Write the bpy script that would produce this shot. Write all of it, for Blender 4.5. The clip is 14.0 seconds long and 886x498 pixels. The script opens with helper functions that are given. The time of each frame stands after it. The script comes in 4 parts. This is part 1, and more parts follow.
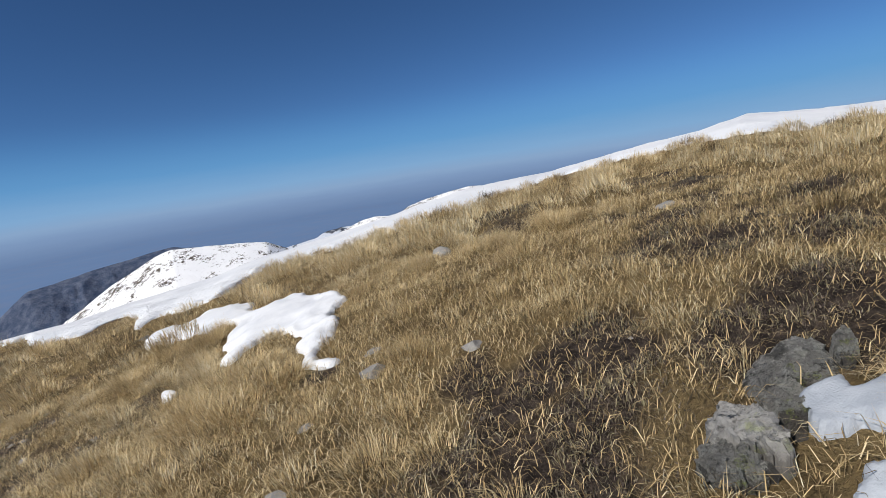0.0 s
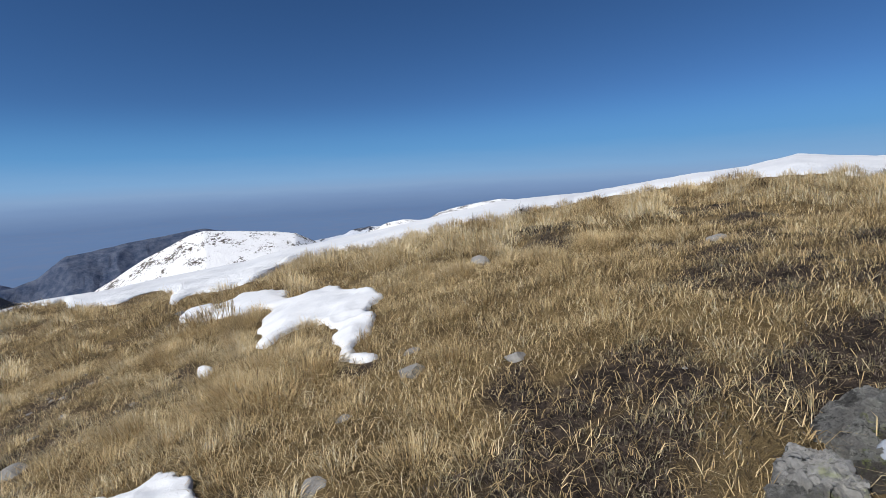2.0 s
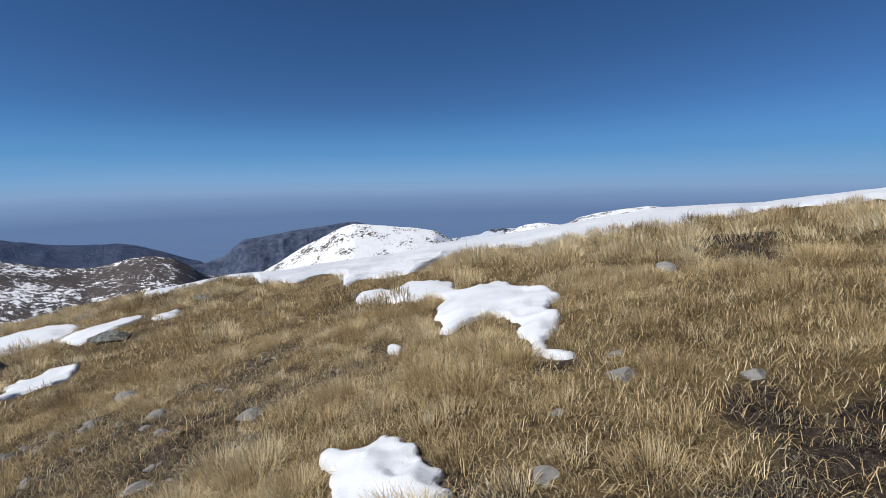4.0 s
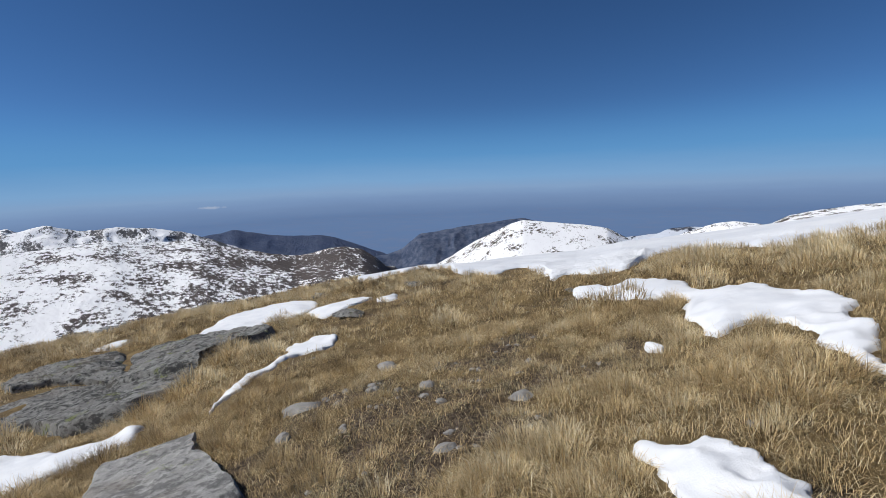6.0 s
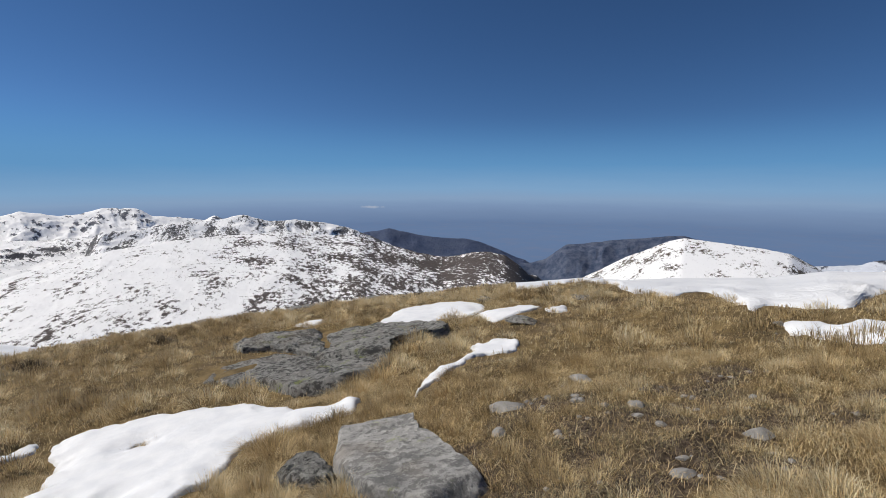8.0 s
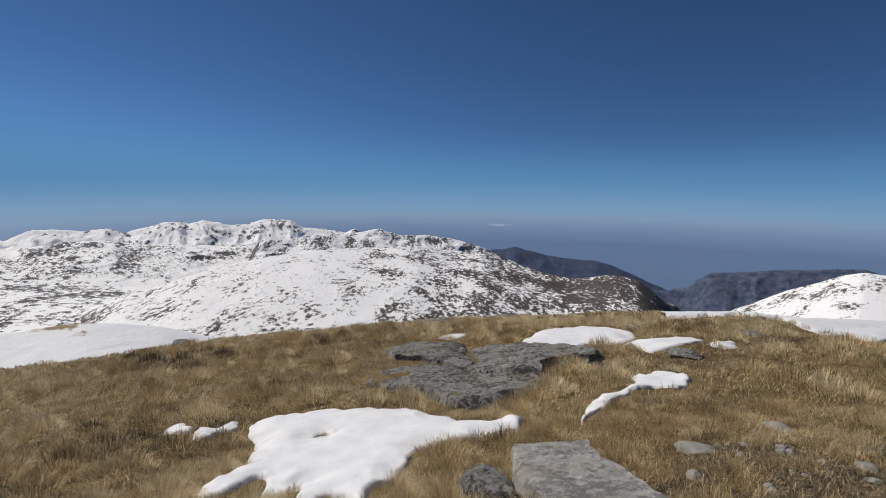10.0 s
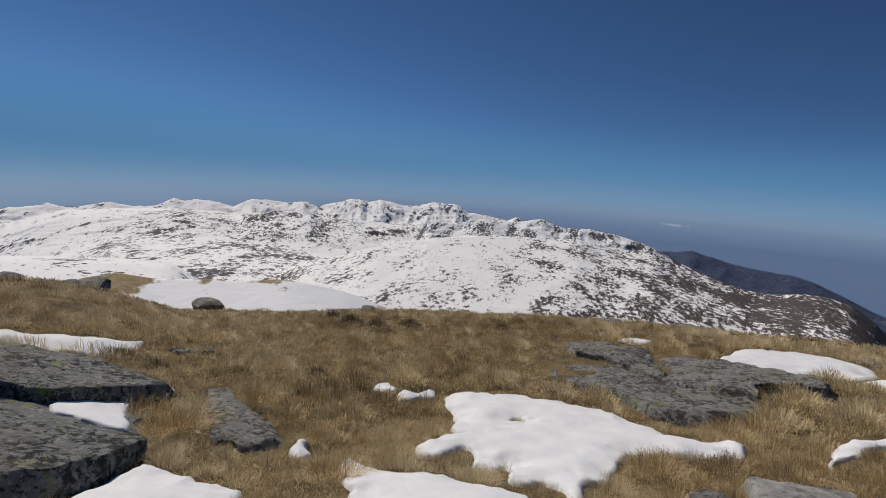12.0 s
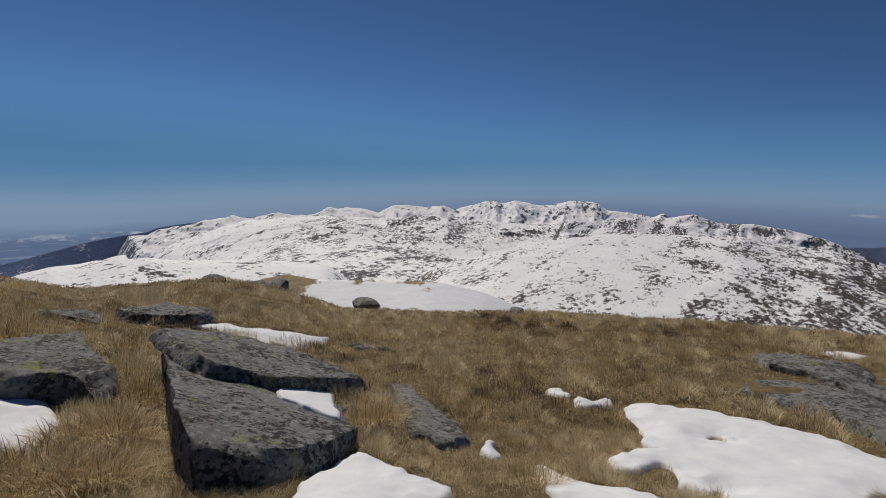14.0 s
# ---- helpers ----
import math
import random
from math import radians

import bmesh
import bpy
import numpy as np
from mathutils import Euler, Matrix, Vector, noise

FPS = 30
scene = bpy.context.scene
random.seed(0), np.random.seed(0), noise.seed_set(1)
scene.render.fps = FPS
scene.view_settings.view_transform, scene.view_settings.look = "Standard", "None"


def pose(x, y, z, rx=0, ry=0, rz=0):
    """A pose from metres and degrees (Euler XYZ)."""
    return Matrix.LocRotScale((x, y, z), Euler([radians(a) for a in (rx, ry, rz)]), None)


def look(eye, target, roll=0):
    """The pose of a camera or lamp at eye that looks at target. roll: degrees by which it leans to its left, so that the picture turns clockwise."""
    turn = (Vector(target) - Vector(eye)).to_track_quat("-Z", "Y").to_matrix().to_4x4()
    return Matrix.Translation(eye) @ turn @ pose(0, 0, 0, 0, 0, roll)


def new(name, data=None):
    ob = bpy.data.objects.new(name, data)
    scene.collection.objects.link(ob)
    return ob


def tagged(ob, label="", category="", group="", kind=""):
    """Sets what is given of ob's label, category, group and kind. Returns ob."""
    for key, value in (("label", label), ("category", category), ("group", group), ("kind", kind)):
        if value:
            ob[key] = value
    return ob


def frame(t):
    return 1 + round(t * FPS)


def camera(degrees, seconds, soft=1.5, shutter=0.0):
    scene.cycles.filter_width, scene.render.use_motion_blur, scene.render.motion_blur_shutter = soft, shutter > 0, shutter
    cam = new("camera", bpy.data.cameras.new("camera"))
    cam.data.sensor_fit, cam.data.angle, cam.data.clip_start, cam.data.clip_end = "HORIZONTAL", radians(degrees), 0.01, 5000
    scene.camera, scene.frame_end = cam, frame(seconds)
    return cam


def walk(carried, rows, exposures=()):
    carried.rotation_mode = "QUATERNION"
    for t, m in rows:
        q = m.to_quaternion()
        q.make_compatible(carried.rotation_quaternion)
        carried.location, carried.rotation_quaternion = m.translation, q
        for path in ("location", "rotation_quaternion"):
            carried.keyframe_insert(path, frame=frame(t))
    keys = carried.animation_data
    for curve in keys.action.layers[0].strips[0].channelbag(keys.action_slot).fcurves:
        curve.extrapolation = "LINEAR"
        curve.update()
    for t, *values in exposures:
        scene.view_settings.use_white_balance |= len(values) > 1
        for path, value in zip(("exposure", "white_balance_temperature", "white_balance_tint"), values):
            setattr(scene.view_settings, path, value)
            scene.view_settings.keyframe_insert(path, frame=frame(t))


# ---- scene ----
cam = camera(84.0, 14.0, soft=0.8)
PATH = [
    (0.0, (0.000, -0.000, 0.600), (-0.000, 1.972, 0.269), -8.45),
    (0.5, (0.020, -0.005, 0.603), (0.054, 1.969, 0.283), -8.82),
    (1.0, (0.000, -0.005, 0.599), (0.029, 1.969, 0.280), -6.42),
    (1.5, (-0.024, -0.001, 0.587), (-0.033, 1.971, 0.258), -5.45),
    (2.0, (-0.075, -0.009, 0.601), (-0.173, 1.967, 0.313), -2.72),
    (2.5, (-0.154, -0.019, 0.606), (-0.406, 1.948, 0.345), -3.29),
    (3.0, (-0.211, -0.027, 0.585), (-0.625, 1.913, 0.330), -3.80),
    (5.5, (-0.508, -0.158, 0.579), (-1.501, 1.556, 0.300), 0.68),
    (6.0, (-0.624, -0.238, 0.570), (-1.843, 1.327, 0.309), -1.83),
    (6.5, (-0.699, -0.327, 0.560), (-2.064, 1.109, 0.287), 1.34),
    (7.0, (-0.740, -0.395, 0.564), (-2.199, 0.945, 0.288), 2.21),
    (7.5, (-0.775, -0.456, 0.572), (-2.306, 0.803, 0.313), 1.28),
    (8.0, (-0.795, -0.534, 0.596), (-2.415, 0.616, 0.370), 0.74),
    (10.5, (-0.927, -0.839, 0.594), (-2.833, -0.268, 0.386), 2.81),
    (11.0, (-0.949, -0.919, 0.579), (-2.890, -0.512, 0.320), 3.68),
    (11.5, (-0.969, -1.015, 0.588), (-2.943, -0.797, 0.350), 4.73),
    (12.0, (-0.981, -1.087, 0.575), (-2.964, -1.007, 0.326), 5.42),
    (12.5, (-0.988, -1.170, 0.567), (-2.968, -1.261, 0.298), 5.29),
    (13.0, (-0.990, -1.238, 0.565), (-2.958, -1.468, 0.294), 4.39),
    (13.5, (-0.986, -1.299, 0.562), (-2.932, -1.661, 0.276), 3.46),
    (14.0, (-0.981, -1.349, 0.565), (-2.906, -1.810, 0.283), 2.42),
]
walk(cam, [(t, look(eye, target, roll)) for t, eye, target, roll in PATH],
     exposures=[(0.0, 0.28, 6450, 10), (3.0, 0.24, 6200, 10), (5.5, 0.18, 6200, 10), (7.0, 0.2, 6500, 10), (10.5, -0.1, 6750, 11), (14.0, -0.32, 6900, 12)])

# ---- sky and sun ----
SUN_YAW, SUN_UP = 131.0, 43.0      # degrees to the left of +y, degrees above the level
world = bpy.data.worlds.new("sky")
scene.world = world
world.use_nodes = True
wn = world.node_tree.nodes
sky = wn.new("ShaderNodeTexSky")
sky.sky_type = "NISHITA"
sky.sun_disc = False
sky.sun_elevation = radians(SUN_UP)
sky.sun_rotation = radians(-SUN_YAW)
sky.altitude = 2500
sky.air_density, sky.dust_density, sky.ozone_density = 0.75, 0.0, 6.0
tint = wn.new("ShaderNodeMixRGB")
tint.blend_type, tint.inputs[0].default_value, tint.inputs[2].default_value = "MULTIPLY", 1.0, (0.66, 0.90, 1.04, 1)
world.node_tree.links.new(sky.outputs[0], tint.inputs[1])
world.node_tree.links.new(tint.outputs[0], wn["Background"].inputs[0])
wn["Background"].inputs[1].default_value = 0.06
lamp = bpy.data.lights.new("sun", "SUN")
lamp.energy, lamp.angle, lamp.color = 3.8, radians(0.53), (1.0, 0.95, 0.87)
sun = new("sun", lamp)
sd = Vector((-math.sin(radians(SUN_YAW)) * math.cos(radians(SUN_UP)), math.cos(radians(SUN_YAW)) * math.cos(radians(SUN_UP)), math.sin(radians(SUN_UP))))
sun.matrix_world = look(sd * 50, (0, 0, 0))

# ---- noise and the lie of the land ----
RNG = np.random.default_rng(7)
_T = np.random.default_rng(11).random((256, 256))


def vnoise(x, y, seed=0):
    """Smooth value noise on a plane, 0 to 1."""
    x, y = np.asarray(x, float) + 17.3 * seed, np.asarray(y, float) + 31.7 * seed
    i, j = np.floor(x).astype(int), np.floor(y).astype(int)
    u, v = x - i, y - j
    u, v = u * u * u * (u * (u * 6 - 15) + 10), v * v * v * (v * (v * 6 - 15) + 10)
    a, b, c, d = _T[i & 255, j & 255], _T[(i + 1) & 255, j & 255], _T[i & 255, (j + 1) & 255], _T[(i + 1) & 255, (j + 1) & 255]
    return a + u * (b - a) + v * (c - a) + u * v * (a - b - c + d)


def fbm(x, y, octaves=5, seed=0, gain=0.5):
    """Layered noise, about -1 to 1."""
    out, amp, total, f = 0, 1.0, 0, 1.0
    for k in range(octaves):
        out = out + amp * (2 * vnoise(x * f, y * f, seed + k) - 1)
        total += amp
        amp *= gain
        f *= 2.03
    return out / total


def ridged(x, y, octaves=5, seed=0):
    """Layered noise with sharp crests, 0 to 1."""
    out, amp, total, f = 0, 1.0, 0, 1.0
    for k in range(octaves):
        out = out + amp * (1 - np.abs(2 * vnoise(x * f, y * f, seed + k) - 1)) ** 2
        total += amp
        amp *= 0.5
        f *= 2.07
    return out / total


def smooth(a, b, x):
    u = np.clip((x - a) / (b - a), 0, 1)
    return u * u * (3 - 2 * u)


CX, CY, CZ = -0.6, -0.6, 0.57      # the middle of the walk
EYE_OVER = 0.62
# crest of the meadow: yaw, elevation and distance as seen from the middle of the walk
CREST = [(-180, 2, 14), (-120, 4, 13), (-62, 1.8, 13), (-42.8, -0.23, 13.3), (-38.6, -0.05, 13.4), (-33.4, 0.39, 13.5), (-29.6, -0.48, 13.7), (-21.9, -1.4, 14.2), (-15.4, -2.35, 14.6), (-6.4, -2.98, 15.2), (3.8, -4.84, 15.9), (10, -6.01, 16), (17.2, -6.89, 15.6), (21.8, -7.94, 14.6), (28.8, -8.62, 13.2), (33.8, -9.2, 12.2), (39.3, -9.35, 12.4), (46.9, -10.26, 13.1), (56.5, -11.55, 13.8), (67.9, -12.51, 13.2), (79.8, -13.54, 12.3), (87, -13.94, 11.9), (91.3, -14.21, 11.7), (98.9, -14.59, 12.1), (105.6, -14.96, 13.2), (117, -14.73, 15), (120.8, -13.47, 15), (124.5, -12.04, 14.8), (129.6, -11.12, 14.5), (135, -11.17, 14.2), (140.8, -11.28, 14), (144.7, -10.29, 14), (160, -5, 14), (180, 2, 14)]
BUMPS = [(-3.9, 1.6, 0.07, 0.7), (-3.7, -1.2, -0.07, 0.9)]
PLAIN_Z = -800.0


def ground_z(x, y, lumps=1.0):
    """Height of the land, without tussocks. lumps: how much of the small humps to keep."""
    x, y = np.asarray(x, float), np.asarray(y, float)
    dx, dy = x - CX, y - CY
    r = np.sqrt(dx * dx + dy * dy) + 1e-6
    yaw = np.degrees(np.arctan2(-dx, dy))
    ya, el, far = np.array(CREST, float).T
    el = np.tan(np.radians(np.interp(yaw, ya, el)))
    far = np.interp(yaw, ya, far)
    near = 0.0661 + 0.2281 * x + 0.0410 * y
    for bx, by, h, w in BUMPS:
        near = near + h * np.exp(-((x - bx) ** 2 + (y - by) ** 2) / (2 * w * w))
    crest = CZ + el * r - EYE_OVER * (r / far - 1) ** 2
    begin, done = np.interp(yaw, [-40, 0, 30], [1.5, 2.0, 2.5]), np.interp(yaw, [-40, 0, 30], [5.5, 7.0, 8.5])
    z = near + (crest - near) * smooth(begin, done, r)
    z = z + 0.03 * fbm(x * 0.9, y * 0.9, 3, 3) * smooth(0.5, 2, r) + 0.03 * fbm(x * 0.2, y * 0.2, 3, 5) * smooth(5, 12, r) * (1 - smooth(0.8, 1.2, r / far))
    z = z + lumps * (0.022 * fbm(x * 5.5, y * 5.5, 3, 23) + 0.030 * (ridged(x * 3.1, y * 3.1, 2, 25) - 0.5)) * (1 - smooth(4.0, 8.0, r))
    z = z + lumps * 0.05 * fbm(x * 1.9, y * 1.9, 3, 27) * smooth(2.6, 4.2, r) * (1 - smooth(8.5, 11.0, r))
    plain = PLAIN_Z + 5 * fbm(x / 700, y / 700, 4, 9)
    return np.maximum(z, plain)


# heath and bare soil in the grass: x, y, radius
BARE = [(0.83, 1.74, 0.15), (0.79, 2.06, 0.19), (0.69, 1.54, 0.15), (0.78, 1.35, 0.16), (0.31, 1.05, 0.11), (0.19, 1.01, 0.1), (0.22, 0.81, 0.12), (0.15, 0.73, 0.1), (0.04, 1.01, 0.08), (0.53, 0.85, 0.14), (0.66, 0.78, 0.15), (0.7, 0.9, 0.15), (0.32, 0.92, 0.11), (0.08, 0.91, 0.1), (1.27, 1.62, 0.14), (-2.32, 1.16, 0.18), (-1.95, 1.26, 0.14), (-1.84, 1.71, 0.16), (-1.91, 2.06, 0.14), (-1.84, 0.83, 0.13), (-2.29, 0.91, 0.13), (-1.62, 0.98, 0.11), (-1.35, 1.08, 0.11), (-1.52, 1.37, 0.09), (-2.27, 1.23, 0.18), (-2.04, 1.67, 0.14), (-1.9, 1.88, 0.13), (-0.42, 1.45, 0.07), (0, 1.1, 0.08), (0.14, 0.95, 0.1), (1.05, 1.9, 0.16), (1.2, 2.3, 0.18), (0.95, 1.2, 0.14), (1.0, 1.5, 0.14)]


def bareness(x, y):
    """0 in full grass, 1 on bare heath."""
    b = (0.7 - 0.35 * smooth(2.0, 3.0, -x)) * smooth(0.22, 0.46, fbm(x * 0.75, y * 0.75, 4, 61))
    for bx, by, w in BARE:
        b = np.maximum(b, 1.15 * np.exp(-((x - bx) ** 2 + (y - by) ** 2) / (w * w)))
    return np.clip(b + 0.3 * fbm(x * 4, y * 4, 3, 63), 0, 1)


# ---- materials ----
def material(name):
    m = bpy.data.materials.new(name)
    m.use_nodes = True
    t = m.node_tree
    return m, t, t.nodes["Principled BSDF"]


def node(t, kind, **sets):
    n = t.nodes.new("ShaderNode" + kind)
    for k, v in sets.items():
        n.inputs[k.replace("_", " ")].default_value = v
    return n


def noise_tex(t, scale, detail=4.0, rough=0.55, stretch=None, turn=(0, 0, 0), fall=None):
    co = t.nodes.new("ShaderNodeTexCoord")
    n = node(t, "TexNoise", Scale=scale, Detail=detail, Roughness=rough)
    if fall:
        mp = t.nodes.new("ShaderNodeMapping")
        mp.vector_type = "TEXTURE"
        mp.inputs["Rotation"].default_value = (0, 0, radians(fall[0] + 90))
        mp.inputs["Scale"].default_value = (fall[1], 1, 1)
        t.links.new(co.outputs["Object"], mp.inputs[0])
        t.links.new(mp.outputs[0], n.inputs["Vector"])
    elif stretch:
        mp = t.nodes.new("ShaderNodeMapping")
        mp.inputs["Scale"].default_value = stretch
        mp.inputs["Rotation"].default_value = turn
        t.links.new(co.outputs["Object"], mp.inputs[0])
        t.links.new(mp.outputs[0], n.inputs["Vector"])
    else:
        t.links.new(co.outputs["Object"], n.inputs["Vector"])
    return n.outputs[0]


def ramp(t, fac, stops, mode="LINEAR"):
    r = t.nodes.new("ShaderNodeValToRGB")
    r.color_ramp.interpolation = mode
    e = r.color_ramp.elements
    while len(e) < len(stops):
        e.new(0.5)
    for k, (p, c) in enumerate(stops):
        e[k].position = p
        e[k].color = (*c, 1) if len(c) == 3 else c
    t.links.new(fac, r.inputs[0])
    return r.outputs[0]


def gray(v):
    return (v, v, v)


def mix(t, fac, a, b, mode="MIX"):
    m = t.nodes.new("ShaderNodeMix")
    m.data_type, m.blend_type = "RGBA", mode
    for sock, v in ((0, fac), (6, a), (7, b)):
        if isinstance(v, (int, float)):
            m.inputs[sock].default_value = v
        elif isinstance(v, tuple):
            m.inputs[sock].default_value = (*v, 1)
        else:
            t.links.new(v, m.inputs[sock])
    return m.outputs[2]


def calc(t, op, a, b=0.0):
    m = t.nodes.new("ShaderNodeMath")
    m.operation = op
    for k, v in ((0, a), (1, b)):
        if isinstance(v, (int, float)):
            m.inputs[k].default_value = v
        else:
            t.links.new(v, m.inputs[k])
    return m.outputs[0]


def bump(t, bsdf, height, strength, distance):
    b = node(t, "Bump", Strength=strength, Distance=distance)
    t.links.new(height, b.inputs["Height"])
    t.links.new(b.outputs[0], bsdf.inputs["Normal"])


def facing_up(t):
    g = t.nodes.new("ShaderNodeNewGeometry")
    s = t.nodes.new("ShaderNodeSeparateXYZ")
    t.links.new(g.outputs["Normal"], s.inputs[0])
    return s.outputs[2]


def turf_material():
    m, t, b = material("turf_soil")
    c = ramp(t, noise_tex(t, 38, 6, 0.7), [(0.34, (0.045, 0.034, 0.025)), (0.5, (0.13, 0.096, 0.07)), (0.62, (0.23, 0.18, 0.132)), (0.78, (0.36, 0.31, 0.24))])
    g = ramp(t, noise_tex(t, 5, 6, 0.7), [(0.35, (0.13, 0.09, 0.042)), (0.65, (0.36, 0.26, 0.122))])
    peat = t.nodes.new("ShaderNodeAttribute")
    peat.attribute_name = "peat"
    c = mix(t, peat.outputs["Fac"], c, ramp(t, noise_tex(t, 30, 6, 0.7), [(0.4, (0.035, 0.027, 0.023)), (0.6, (0.11, 0.084, 0.066)), (0.75, (0.24, 0.19, 0.145))]))
    at = t.nodes.new("ShaderNodeAttribute")
    at.attribute_name = "thatch"
    f = calc(t, "ADD", at.outputs["Fac"], calc(t, "MULTIPLY", calc(t, "SUBTRACT", noise_tex(t, 9, 5, 0.7), 0.5), 0.9))
    col = mix(t, ramp(t, f, [(0.25, gray(0)), (0.75, gray(0.9))]), c, g)
    t.links.new(col, b.inputs["Base Color"])
    b.inputs["Roughness"].default_value = 0.95
    b.inputs["Specular IOR Level"].default_value = 0.15
    bump(t, b, noise_tex(t, 60, 6, 0.75), 1.0, 0.03)
    return m


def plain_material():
    m, t, b = material("hazy_plain")
    # haze blue painted into the plain's base colour
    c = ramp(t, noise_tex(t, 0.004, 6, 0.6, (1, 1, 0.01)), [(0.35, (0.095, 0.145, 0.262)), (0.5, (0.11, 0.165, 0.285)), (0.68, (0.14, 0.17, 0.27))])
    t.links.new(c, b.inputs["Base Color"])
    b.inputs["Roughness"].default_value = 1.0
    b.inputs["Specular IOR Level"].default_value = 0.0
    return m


def snow_material(name="snow", fine=30.0):
    m, t, b = material(name)
    c = ramp(t, noise_tex(t, fine * 0.25, 5, 0.6), [(0.3, (0.70, 0.72, 0.755)), (0.7, (0.82, 0.83, 0.845))])
    t.links.new(c, b.inputs["Base Color"])
    b.inputs["Roughness"].default_value = 0.7
    b.inputs["Specular IOR Level"].default_value = 0.3
    h = mix(t, 0.35, noise_tex(t, fine, 5, 0.6), noise_tex(t, fine * 9, 3, 0.6))
    bump(t, b, h, 0.5, 0.35 / fine)
    return m


def mountain_material(name, scale, cover, rock=(0.045, 0.042, 0.045), rock2=(0.11, 0.09, 0.075), stretch=(1, 1, 1), steep=0.6, snow=(0.93, 0.935, 0.95), side=None, fall=None, band=None, broken=0.72, grit=0.5, broad=0.75):
    """Snow on broken rock. scale: patches per metre; cover: the share of rock, about 0.3 to 0.7."""
    m, t, b = material(name)
    up = facing_up(t)
    n1 = noise_tex(t, scale, 9, broken, stretch, fall=fall)
    n2 = noise_tex(t, scale * 0.17, 4, 0.5, fall=fall)
    n3 = noise_tex(t, scale * 6.3, 5, 0.75, stretch, fall=fall)
    v = calc(t, "ADD", calc(t, "MULTIPLY", n1, 1.0), calc(t, "MULTIPLY", calc(t, "SUBTRACT", n2, 0.5), broad))
    v = calc(t, "ADD", v, calc(t, "MULTIPLY", calc(t, "SUBTRACT", n3, 0.5), grit))
    v = calc(t, "ADD", v, calc(t, "MULTIPLY", calc(t, "SUBTRACT", 0.965, up), steep))
    if side:
        sp = t.nodes.new("ShaderNodeSeparateXYZ")
        t.links.new(t.nodes.new("ShaderNodeTexCoord").outputs["Object"], sp.inputs[0])
        far = ramp(t, calc(t, "DIVIDE", calc(t, "SUBTRACT", sp.outputs[1], side[0]), side[1]), [(0.0, gray(0)), (1.0, gray(side[2]))])
        v = calc(t, "ADD", v, far)
    if band:
        sz = t.nodes.new("ShaderNodeSeparateXYZ")
        t.links.new(t.nodes.new("ShaderNodeTexCoord").outputs["Object"], sz.inputs[0])
        v = calc(t, "ADD" if band[2] > 0 else "SUBTRACT", v, ramp(t, calc(t, "DIVIDE", calc(t, "SUBTRACT", sz.outputs[2], band[0]), band[1] - band[0]), [(0.0, gray(abs(band[2]))), (1.0, gray(0.0))]))
    k = 1.0 - cover
    f = ramp(t, v, [(max(0.0, k - 0.012), gray(0)), (k + 0.014, gray(1))])
    rk = ramp(t, noise_tex(t, scale * 3, 5, 0.7), [(0.35, rock), (0.7, rock2)])
    t.links.new(mix(t, f, snow, rk), b.inputs["Base Color"])
    b.inputs["Roughness"].default_value = 0.9
    b.inputs["Specular IOR Level"].default_value = 0.1
    bump(t, b, n1, 0.45, 0.5 / scale)
    return m


def knoll_material():
    """Snow with the windblown top showing grass."""
    m, t, b = material("knoll_snow_and_grass")
    co = t.nodes.new("ShaderNodeTexCoord")
    sep = t.nodes.new("ShaderNodeSeparateXYZ")
    t.links.new(co.outputs["Object"], sep.inputs[0])
    high = calc(t, "MULTIPLY", calc(t, "ADD", sep.outputs[2], 9.4), 0.9)
    v = calc(t, "ADD", high, calc(t, "MULTIPLY", calc(t, "SUBTRACT", noise_tex(t, 0.3, 6, 0.62, fall=(98, 1.6)), 0.5), 1.3))
    g = ramp(t, noise_tex(t, 2.0, 6, 0.7), [(0.35, (0.16, 0.115, 0.05)), (0.65, (0.32, 0.23, 0.10))])
    t.links.new(mix(t, ramp(t, v, [(0.42, gray(0)), (0.5, gray(1))]), (0.83, 0.85, 0.88), g), b.inputs["Base Color"])
    b.inputs["Roughness"].default_value = 0.9
    bump(t, b, noise_tex(t, 0.8, 6, 0.65), 0.5, 0.4)
    return m


def forest_material(name, dark, light, scale, snow=0.0):
    m, t, b = material(name)
    c = ramp(t, noise_tex(t, scale, 9, 0.75), [(0.38, dark), (0.62, light)])
    if snow:
        v = calc(t, "ADD", noise_tex(t, scale * 0.8, 8, 0.75), calc(t, "MULTIPLY", noise_tex(t, scale * 0.12, 3), 0.5))
        c = mix(t, ramp(t, v, [(1.0 - snow, gray(0)), (1.04 - snow, gray(1))]), c, (0.62, 0.66, 0.74))
    t.links.new(c, b.inputs["Base Color"])
    b.inputs["Roughness"].default_value = 1.0
    b.inputs["Specular IOR Level"].default_value = 0.0
    bump(t, b, noise_tex(t, scale * 2, 6, 0.75), 0.9, 0.22 / scale)
    return m


